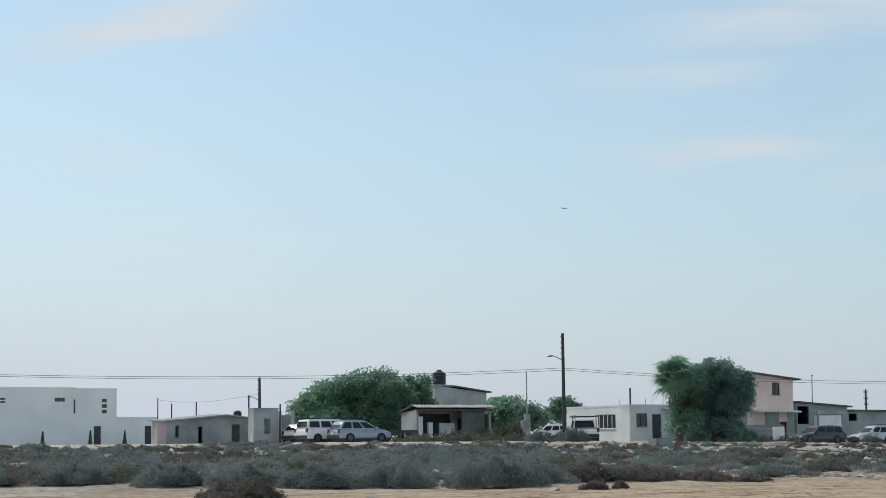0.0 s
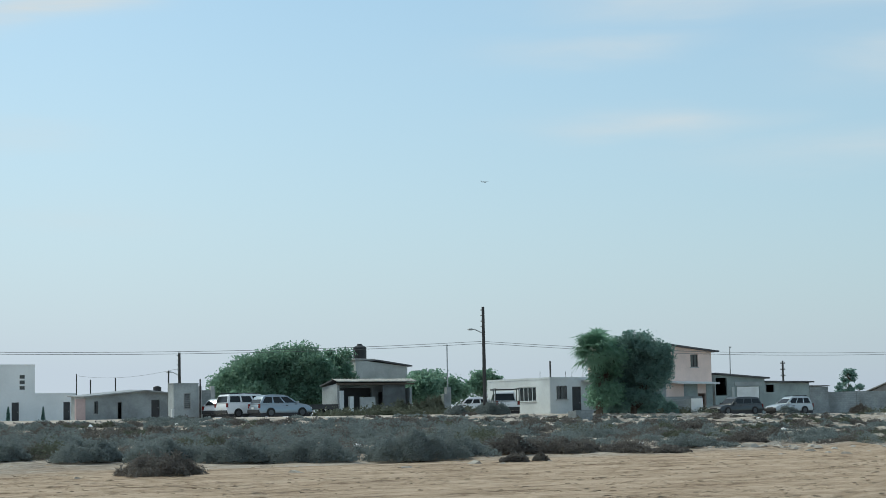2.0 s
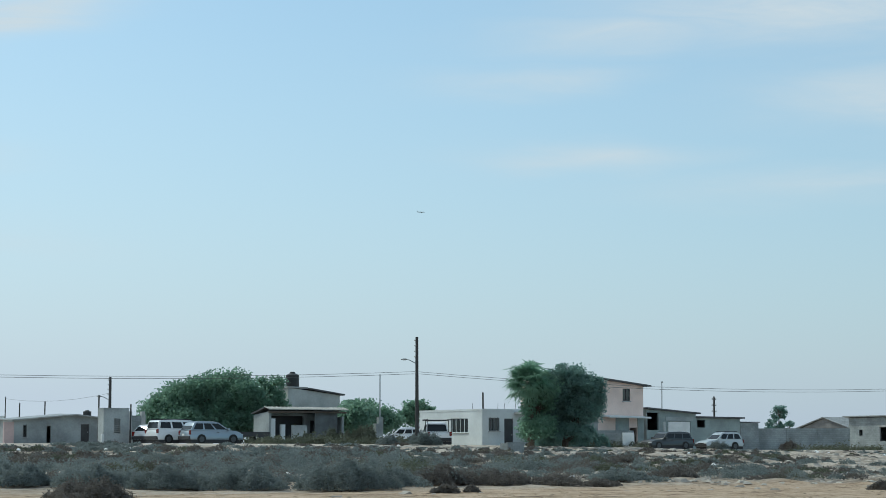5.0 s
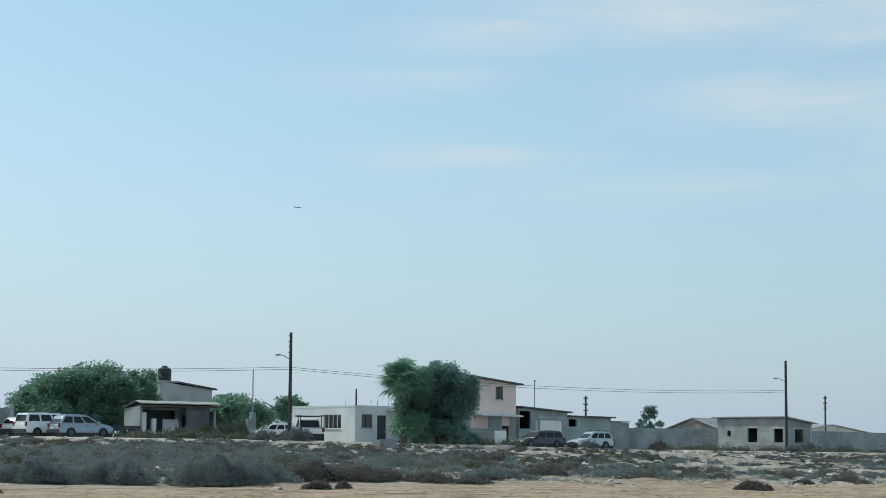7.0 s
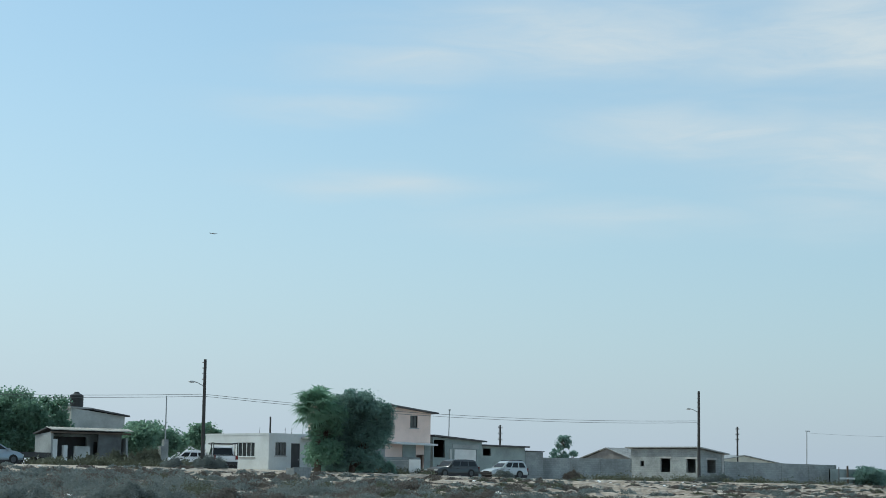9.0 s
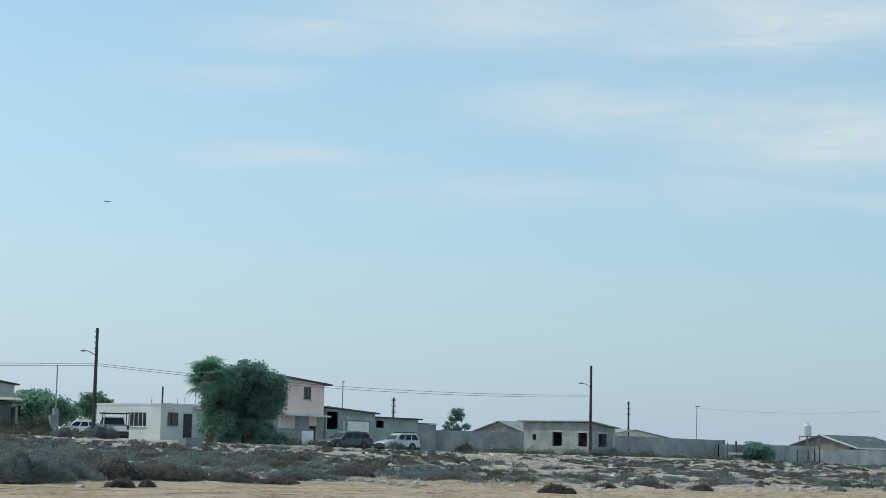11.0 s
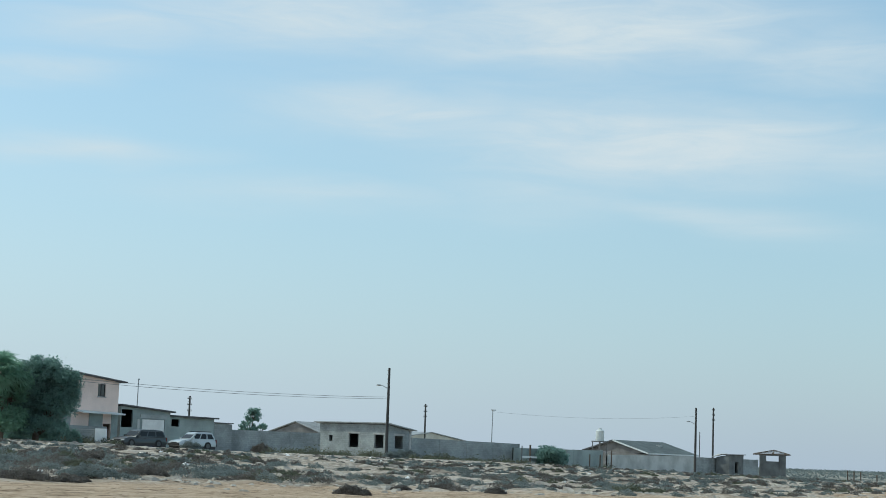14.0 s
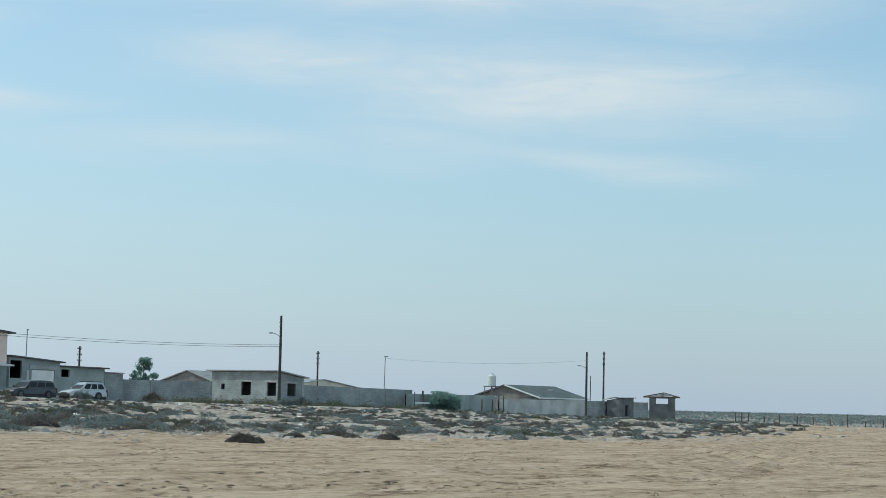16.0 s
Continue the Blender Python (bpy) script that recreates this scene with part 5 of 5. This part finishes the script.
def all_trees():
    tree("broadleaf_tree", (70.9, 134.0, gz1(71, 134)), 1.6, [(-3.7, 1.3, 2.1, 1.7, 2.0, 1.7), (-2.2, 0.8, 3.1, 2.1, 2.4, 2.0), (-0.3, 0.2, 3.7, 2.3, 2.4, 1.95), (1.5, -0.5, 3.9, 2.1, 2.2, 1.9), (2.7, -1.0, 3.1, 1.6, 1.8, 1.9), (-0.5, -0.4, 1.6, 4.6, 2.6, 1.8), (3.0, -1.2, 1.6, 1.9, 1.6, 1.6)], LEAF_BROAD,
         "broad dense green tree behind parked cars", 0.135, 380, 230, 0.5, 0.3, 3)
    tree("broadleaf_tree", (76.0, 133.6, gz1(76, 134)), 2.0, [(0.4, 0, 3.9, 1.0, 1.2, 1.0), (-0.4, 0.2, 4.9, 0.7, 0.7, 0.5), (0.7, -0.4, 2.9, 1.1, 1.1, 1.5), (0.7, -0.2, 5.0, 0.6, 0.6, 0.45), (-0.9, 0.4, 3.2, 0.9, 0.9, 1.4)], LEAF_BROAD,
         "looser green tree beside a grey house", 0.13, 52, 110, 0.32, 0.18, 4)
    tree("shrubby_tree", (93.6, 146.0, gz1(93, 146)), 1.2, [(-0.8, 0, 2.4, 2.5, 2.0, 2.1), (2.1, 0, 1.8, 1.8, 1.6, 1.6)], LEAF_BROAD, "low green tree by a concrete pillar", 0.17, 90, 170, 0.45, 0.16, 6)
    tree("shrubby_tree", (80.7, 127.8, gz1(80, 127)), 0.8, [(0, 0, 1.7, 1.9, 1.6, 1.7)], LEAF_BROAD, "low green tree beside a porch", 0.15, 60, 170, 0.42, 0.12, 8)
    tree("shrubby_tree", (100.7, 148.0, gz1(100, 148)), 1.8, [(0, 0, 3.3, 1.5, 1.4, 1.1), (-1.1, 0, 2.6, 1.0, 1.0, 1.0), (1.3, 0, 3.0, 0.9, 0.9, 0.7)], LEAF_BROAD, "thin green tree by a white house", 0.16, 50, 140, 0.38, 0.12, 9)
    tree("broadleaf_tree", (91.2, 113.3, gz1(92, 113)), 1.5, [(0.3, 0, 5.0, 1.5, 1.6, 1.55), (1.4, -1.1, 4.2, 1.15, 1.2, 1.6), (0.9, -0.7, 2.7, 1.7, 1.6, 1.8), (-0.9, 0.7, 4.5, 1.4, 1.4, 1.6), (-1.3, 1.0, 2.6, 1.7, 1.7, 1.9), (-0.5, 0.3, 3.7, 1.4, 1.4, 1.4), (0.2, -0.2, 0.9, 2.5, 2.0, 1.2), (1.9, -1.5, 3.2, 0.6, 0.6, 1.3), (2.0, -1.6, 4.9, 0.4, 0.4, 0.5)], LEAF_FINE,
         "dense dark green tree with drooping fine leaves", 0.11, 360, 200, 0.38, 0.28, 11)
    palm((87.75, 113.2, gz1(88, 113)), 4.9, "fan palm with a shaggy green crown beside a tree")
    tree("bush", (88.0, 113.4, gz1(88, 113)), 0.5, [(0.4, -0.2, 3.2, 1.3, 1.2, 1.3), (0.9, -0.4, 4.2, 0.9, 0.9, 1.0), (0.6, -0.3, 1.3, 1.6, 1.4, 1.3)], LEAF_PALM, "tall green bush round a palm's trunk", 0.13, 90, 180, 0.4, 0.12, 15)
    tree("slender_tree", (161.9, 160.0, 1.7), 2.2, [(0.1, 0, 4.0, 1.0, 0.9, 1.4), (-0.7, 0, 3.3, 0.7, 0.6, 0.8), (-1.7, 0, 2.2, 0.6, 0.6, 1.3), (1.7, 0, 2.4, 0.6, 0.6, 1.1), (-0.4, 0, 2.0, 0.6, 0.5, 0.9), (0.5, 0, 2.2, 0.5, 0.5, 1.2)], LEAF_FINE, "slender tree with loose tufts behind a wall", 0.15, 46, 60, 0.24, 0.1, 13)
    tree("bush", (172.8, 122.8, gz1(172, 122)), 0.4, [(0, 0, 0.9, 2.1, 1.6, 1.2)], LEAF_FINE, "rounded dark green bush before a wall", 0.15, 70, 160, 0.42, 0.1, 14)


def dome(rng, n, w, h):
    """Places of leaves in a low uneven mound that reaches the ground all round."""
    a, u = rng.uniform(0, 6.283, n), rng.uniform(0, 1, n) ** 0.5
    k1, k2, k3 = rng.uniform(0, 6.283, 3)
    reach = 1 + 0.18 * np.sin(2 * a + k1) + 0.15 * np.sin(3 * a + k2) + 0.10 * np.sin(7 * a + k3) + 0.05 * rng.normal(size=n)
    x, y = 0.5 * w * u * reach * np.cos(a), 0.42 * w * u * reach * np.sin(a)
    lump = 0.74 + 0.30 * np.sin(4.1 * x + k1) * np.sin(3.7 * y + k2) + 0.20 * np.sin(10 * x + k3) * np.sin(9 * y + k1)
    top = h * lump * np.clip(1 - u ** 2.6, 0.02, 1) ** 0.7
    z = top * rng.uniform(0, 1, n) ** 0.45 + np.abs(0.09 * h * rng.normal(size=n)) * rng.uniform(0, 1.8, n)
    return np.stack([x, y, z], 1)


def scrub_bush(name, at, w, h, mat, label, seed, dry=0.0):
    """A low desert shrub: many thin twigs from one foot, thick with small leaves."""
    rng = np.random.default_rng(seed)
    t = thing(name, at, label, "shrub", "shrubs by the houses" if name == "yard_shrub" else "large shrubs at the sand's edge")
    bm = bmesh.new()
    for i in range(26):
        a, u = rng.uniform(0, 6.283), rng.uniform(0.15, 0.95)
        rod(bm, (0.1 * w * math.cos(a), 0.1 * w * math.sin(a), -0.05), (0.48 * w * u * math.cos(a), 0.4 * w * u * math.sin(a), 0.75 * h * (1 - 0.7 * u * u)), 0.018, 0.006, 4)
    part("twigs", bm, WOOD, t)
    p = dome(rng, int(5200 * w * h + 1800), w, h)
    c = new("foliage", cloud_mesh("foliage", leaves(rng, p, 0.036, 0.0, 2.8), 0, 0, mat))
    c.parent = t
    return t


def scrub():
    for i, (x, y, w, h, mat, lab) in enumerate((
            (24.5, 54.5, 2.95, 0.68, LEAF_DRY, "wide grey-brown shrub on open sand"), (38.2, 61.0, 3.5, 1.15, LEAF_SCRUB, "large dark grey-green desert shrub"),
            (41.0, 63.2, 3.0, 0.95, LEAF_SCRUB, "dark grey-green desert shrub"), (39.0, 55.5, 0.95, 0.36, LEAF_DRY, "small brown dry shrub on sand"),
            (40.3, 55.6, 0.7, 0.24, LEAF_DRY, "tiny brown dry shrub on sand"), (54.7, 48.3, 1.35, 0.36, LEAF_DRY, "low dark brown shrub on open sand"),
            (67.0, 56.3, 0.9, 0.24, LEAF_DRY, "small brown dry shrub on sand"), (70.8, 57.0, 2.2, 0.32, LEAF_DRY, "long low brown shrub on sand"), (69.0, 52.2, 1.1, 0.28, LEAF_DRY, "small brown dry shrub on sand"),
            (34.4, 62.2, 3.2, 0.9, LEAF_SCRUB, "low grey-green desert shrub"), (32.0, 63.6, 3.0, 0.9, LEAF_SCRUB, "low grey-green desert shrub"), (29.6, 65.2, 3.0, 0.85, LEAF_SCRUB, "low grey-green desert shrub"),
            (27.2, 67.0, 3.0, 0.85, LEAF_SCRUB, "low grey-green desert shrub"), (24.4, 69.4, 3.0, 0.8, LEAF_SCRUB, "low grey-green desert shrub"), (21.0, 70.6, 2.8, 0.75, LEAF_SCRUB, "low grey-green desert shrub"),
            (44.5, 63.6, 2.8, 0.8, LEAF_DRY, "brownish desert shrub at the sand edge"), (47.0, 62.9, 2.8, 0.6, LEAF_DRY, "brownish desert shrub at the sand edge"), (49.3, 61.8, 2.4, 0.45, LEAF_DRY, "low brown shrub on pale soil"),
            (50.9, 60.9, 1.6, 0.3, LEAF_DRY, "low brown shrub on pale soil"), (55.0, 64.6, 3.0, 0.55, LEAF_SCRUB, "long low grey-green desert shrub"), (59.5, 65.8, 2.6, 0.5, LEAF_DRY, "long low brown shrub"))):
        scrub_bush("desert_shrub", (x, y, gz1(x, y)), w, h, mat, lab, 40 + i)
    for i, (x, y, w, h, mat, lab) in enumerate((
            (74.8, 121.2, 1.9, 1.1, LEAF_GREEN, "straggling green shrub before a porch"), (77.3, 121.8, 2.2, 1.25, LEAF_GREEN, "straggling green shrub before a porch"),
            (72.6, 121.6, 1.5, 0.8, LEAF_GREEN, "straggling green shrub before a porch"), (79.4, 115.3, 2.6, 1.0, LEAF_SCRUB, "grey-green shrub round a utility pole's foot"),
            (76.6, 116.4, 2.0, 0.7, LEAF_SCRUB, "grey-green shrub beside a dusty street"), (80.6, 118.4, 2.0, 0.75, LEAF_SCRUB, "grey-green shrub beside a parked pickup"), (78.6, 122.6, 1.9, 1.6, LEAF_GREEN, "tall green shrub beside a porch"),
            (95.0, 120.2, 2.4, 1.3, LEAF_FINE, "dark shrub in a tree's shade"), (98.2, 121.0, 2.6, 1.2, LEAF_FINE, "dark shrub in a tree's shade"),
            (101.0, 121.2, 2.2, 1.3, LEAF_FINE, "dark shrub in a tree's shade"), (113.0, 119.0, 1.8, 0.8, LEAF_SCRUB, "grey-green shrub before a parked car"),
            (136.6, 115.8, 2.0, 0.7, LEAF_SCRUB, "grey-green shrub round a utility pole's foot"), (148.0, 123.8, 3.0, 0.9, LEAF_SCRUB, "grey-green shrub before an unfinished house"),
            (154.0, 123.6, 2.6, 0.8, LEAF_SCRUB, "grey-green shrub before a wall"), (131.5, 128.5, 2.4, 0.9, LEAF_DRY, "dry brown shrub before a wall"))):
        scrub_bush("yard_shrub", (x, y, gz1(x, y)), w, h, mat, lab, 80 + i)
    rng = np.random.default_rng(77)
    stock = {"a": [], "b": [], "c": []}
    count = 0
    while count < 3200:
        y = rng.uniform(46.0, 113.5)
        x = rng.uniform(0.24 * y, 230.0)
        edge = float(scrub_edge(x)) + 3.0 * noise.noise(Vector((x * 0.12, 0.0, 5.0)))
        if np.hypot(x, y) > 260 or y < edge + 0.8:
            continue
        stony = float(np.clip((x - 44.0 - 0.25 * (y - 60)) / 30.0, 0, 1))
        if x > 56 and rng.uniform() > (y - edge) / 14.0 + 0.1:
            continue
        patch = noise.noise(Vector((x * 0.09, y * 0.13, 3.0))) + 0.5 * noise.noise(Vector((x * 0.3, y * 0.3, 8.0)))
        if patch < -0.10 + 0.06 * stony + (0.25 if y > 104 else 0.0) and rng.uniform() > 0.05:
            continue
        near = np.clip((95 - y) / 35, 0, 1)
        w = rng.uniform(0.6, 1.3) * rng.uniform(0.9, 1.7) * (1 + 0.5 * near) * (1 - 0.5 * stony)
        h = w * rng.uniform(0.20, 0.42)
        if y > 92:
            h, w = min(h, 0.4) * (0.75 if y > 103 else 1.0), min(w, 1.2)
        size = 0.040 + 0.018 * (1 - near)
        p = dome(rng, int(80 + 280 * w), w, h) + np.array((x, y, gz1(x, y)))
        tone = noise.noise(Vector((x * 0.16, y * 0.22, 12.0))) + rng.uniform(-0.25, 0.25) + (0.12 if x < 60 else -0.04)
        which = "a" if tone > 0.0 else "b" if tone > -0.38 else "c"
        stock[which].append(leaves(rng, p, size, 0.0, 2.6))
        count += 1
    for key, mat, lab in (("a", LEAF_SCRUB, "grey-green low desert scrub over stony ground"), ("b", LEAF_DRY, "brown dry low scrub over stony ground"), ("c", LEAF_GREEN, "fresh green weeds among the scrub")):
        tagged(new("scrub", cloud_mesh("scrub", np.concatenate(stock[key]), 0, 0, mat)), lab, "scrub", kind="stuff")
    # weeds along the house fronts
    ps = []
    for i in range(330):
        x = rng.choice([rng.uniform(67.5, 80), rng.uniform(126, 186), rng.uniform(95, 106)])
        y = (rng.uniform(118, 122) if x < 90 else rng.uniform(120.5, 123.5) if x < 150 else rng.uniform(121.5, 123.5))
        w = rng.uniform(0.4, 1.3)
        h = w * rng.uniform(0.25, 0.6)
        p = rng.normal(size=(110, 3)) * np.array((w * 0.3, w * 0.3, h * 0.5))
        p[:, 2] = np.abs(p[:, 2])
        ps.append(leaves(rng, p + np.array((x, y, gz1(x, y))), 0.1, 0.0, 2.2))
    tagged(new("weeds", cloud_mesh("weeds", np.concatenate(ps), 0, 0, LEAF_GREEN)), "straggling grey-green weeds along walls and yards", "weeds", kind="stuff")
    # low dark bushes on the far plain
    ps = []
    for i in range(2600):
        c, d = radians(rng.uniform(56, 73)), rng.uniform(0, 1) ** 0.8 * 1300 + 330
        x, y = d * math.sin(c), d * math.cos(c)
        w, h = rng.uniform(2, 12), rng.uniform(0.15, 0.4) * (1.0 if d < 700 else 2.6)
        p = rng.normal(size=(22, 3)) * np.array((w * 0.4, w * 0.4, h * 0.4))
        p[:, 2] = np.abs(p[:, 2])
        ps.append(leaves(rng, p + np.array((x, y, gz1(x, y))), 0.35, 0.0, 2.0))
    tagged(new("far_scrub", cloud_mesh("far_scrub", np.concatenate(ps), 0, 0, LEAF_SCRUB)), "dark low scrub on the distant plain", "scrub", kind="stuff")


def stone_mesh(seed, squash=0.6):
    rng = np.random.default_rng(seed)
    bm = bmesh.new()
    bmesh.ops.create_icosphere(bm, subdivisions=1, radius=0.5)
    for v in bm.verts:
        v.co *= 1 + 0.22 * rng.normal()
        v.co.z = max(v.co.z * squash, -0.12)
    return bm


def stones():
    rng = np.random.default_rng(21)
    kinds = [mesh_of("stone", stone_mesh(s, q), ROCK) for s, q in ((1, 0.6), (2, 0.45), (3, 0.7), (4, 0.5))]
    bags = [mesh_of("litter", stone_mesh(s, 0.7), LITTER) for s in (8, 9)]
    n = 0
    while n < 290:
        y, x = rng.uniform(58, 112), rng.uniform(16, 170)
        if x < 0.27 * y or y < scrub_edge(x) + 2 or (x < 55 and rng.uniform() < 0.75):
            continue
        s = rng.uniform(0.2, 0.42) * (1.5 if rng.uniform() < 0.1 else 1)
        ob = new("stone", kinds[rng.integers(4)])
        ob.matrix_world = pose(x, y, gz1(x, y) + 0.02, 0, 0, rng.uniform(0, 360)) @ Matrix.Diagonal((s * 1.6, s * 1.2, s * 0.75, 1))
        tagged(ob, "pale weathered limestone lump lying among scrub", "stone", "stones in the scrub")
        n += 1
    for i in range(46):
        y, x = rng.uniform(64, 111), rng.uniform(20, 130)
        if x < 0.27 * y:
            continue
        s = rng.uniform(0.16, 0.36)
        ob = new("litter", bags[rng.integers(2)])
        ob.matrix_world = pose(x, y, gz1(x, y) + 0.12, 0, 0, rng.uniform(0, 360)) @ Matrix.Diagonal((s * 1.2, s, s, 1))
        tagged(ob, "white plastic litter caught in the scrub", "litter", "litter in the scrub")
    # small stones past counting
    verts = []
    base = np.array([(-1, -1, 0), (1, -1, 0), (1, 1, 0), (-1, 1, 0), (-0.6, -0.5, 1), (0.6, -0.6, 1), (0.5, 0.6, 1), (-0.5, 0.5, 1)], float)
    faces = ((0, 1, 5, 4), (1, 2, 6, 5), (2, 3, 7, 6), (3, 0, 4, 7), (4, 5, 6, 7))
    for i in range(26000):
        y = rng.uniform(50, 114)
        x = rng.uniform(0.26 * y, 215)
        edge = scrub_edge(x) + 1.0
        if (y < edge and rng.uniform() > 0.06) or noise.noise(Vector((x * 0.25, y * 0.4, 2.0))) < rng.uniform(-0.5, 0.35) or (x < 50 and rng.uniform() < 0.7):
            continue
        s = rng.uniform(0.03, 0.13) * (1.3 if x > 70 else 1) * (1.6 if rng.uniform() < 0.06 else 1)
        a = rng.uniform(0, 6.283)
        r = np.array([[math.cos(a), -math.sin(a), 0], [math.sin(a), math.cos(a), 0], [0, 0, 1]])
        q = (base * (1 + 0.25 * rng.normal(size=base.shape)) * np.array((s * 1.8, s * 1.3, s * 0.7))) @ r.T + np.array((x, y, gz1(x, y) - 0.01))
        for f in faces:
            verts += [q[j] for j in f]
    tagged(new("rubble", cloud_mesh("rubble", np.array(verts), 0, 0, ROCK)), "scattered small pale stones and rubble", "rubble", kind="stuff")


def clods():
    """Small lumps of dried mud and trodden sand on the open ground."""
    rng, verts = np.random.default_rng(55), []
    base = np.array([(-1, -1, 0), (1, -1, 0), (1, 1, 0), (-1, 1, 0), (-0.5, -0.5, 1), (0.5, -0.6, 1), (0.5, 0.5, 1), (-0.5, 0.6, 1)], float)
    faces = ((0, 1, 5, 4), (1, 2, 6, 5), (2, 3, 7, 6), (3, 0, 4, 7), (4, 5, 6, 7))
    d, c = rng.uniform(26, 110, 60000), np.radians(rng.uniform(15, 72, 60000))
    xs, ys = d * np.sin(c), d * np.cos(c)
    keep = ys < scrub_edge(xs) + 1
    xs, ys = xs[keep][:24000], ys[keep][:24000]
    zs = ground_z(xs, ys) + ground_rough(xs, ys) - 0.004
    for x, y, z in zip(xs, ys, zs):
        if noise.noise(Vector((x * 0.22, y * 0.5, 1.0))) < rng.uniform(-0.2, 0.6):
            continue
        s = rng.uniform(0.008, 0.028)
        q = base * (1 + 0.3 * rng.normal(size=base.shape)) * np.array((s * rng.uniform(1, 6), s * 2, s * 0.7)) + np.array((x, y, z))
        for f in faces:
            verts += [q[j] for j in f]
    tagged(new("clods", cloud_mesh("clods", np.array(verts), 0, 0, CLOD)), "small lumps of dry mud scattered over sand", "clods", kind="stuff")


def far_fence():
    rng = np.random.default_rng(31)
    xs = (221.4, 223.2, 225.2, 230.0, 234.8, 240.5, 246.0, 251.9, 258.2, 265.0, 271.9, 279.0, 287.0)
    f = thing("wire_fence", (221.4, 110.0, gz1(221.4, 110)), "wire fence on weathered wooden posts across the plain", "fence")
    z0 = gz1(221.4, 110)
    tops = []
    for x in xs:
        h = 1.35 + rng.uniform(-0.2, 0.15) + (0.8 if x == 258.2 else 0)
        dz = gz1(x, 110) - z0
        part("post", rod(bmesh.new(), (x - 221.4, 0, dz - 0.15), (x - 221.4 + rng.uniform(-0.1, 0.1), 0, dz + h), 0.13 if x == 258.2 else 0.09, 0.08, 7), WOOD, f)
        tops.append((x - 221.4, dz))
    for k in (0.45, 0.8, 1.1):
        bm = bmesh.new()
        for (xa, za), (xb, zb) in zip(tops, tops[1:]):
            rod(bm, (xa, 0, za + k), (xb, 0, zb + k), 0.012, None, 4)
        part("wire", bm, STEEL, f)


def airliner():
    """A far airliner low in the sky."""
    b, e, d = radians(30.5 + 3.9), radians(7.35), 4200.0
    at = (d * math.cos(e) * math.sin(b), d * math.cos(e) * math.cos(b), 1.6 + d * math.sin(e))
    t = thing("aeroplane", at, "small pale airliner far off in the sky", "aeroplane", turn=-40)
    bm = rod(rod(rod(bmesh.new(), (-6, 0, 0), (6, 0, 0), 0.75, None, 12), (6, 0, 0), (8.5, 0, -0.2), 0.75, 0.2, 12), (-6, 0, 0), (-9, 0, 0.5), 0.75, 0.2, 12)
    part("fuselage", bm, PALE_STEEL, t)
    for s in (-1, 1):
        part("wing", slab_between(bmesh.new(), [(1.8, 0, -0.4), (-1.2, s * 8.5, 0.1), (-2.3, s * 8.5, 0.1), (-1.8, 0, -0.4)], 0.25), PALE_STEEL, t)
        part("tailplane", slab_between(bmesh.new(), [(-7.0, 0, 0.6), (-8.4, s * 3.2, 0.8), (-9.0, s * 3.2, 0.8), (-8.6, 0, 0.6)], 0.15), PALE_STEEL, t)
        part("engine", rod(bmesh.new(), (-0.4, s * 2.9, -0.9), (1.8, s * 2.9, -0.9), 0.5, 0.55, 12), STEEL, t)
    part("fin", extruded([(-6.6, 0.8), (-8.6, 3.4), (-9.4, 3.4), (-8.9, 0.7)], 0.12), PALE_STEEL, t)


white_modern_house()
grey_long_house()
porch_house()
white_house()
pink_house()
long_walls()
far_houses()
poles_and_cables()
parked_cars()
all_trees()
airliner()
far_fence()
scrub()
stones()
clods()
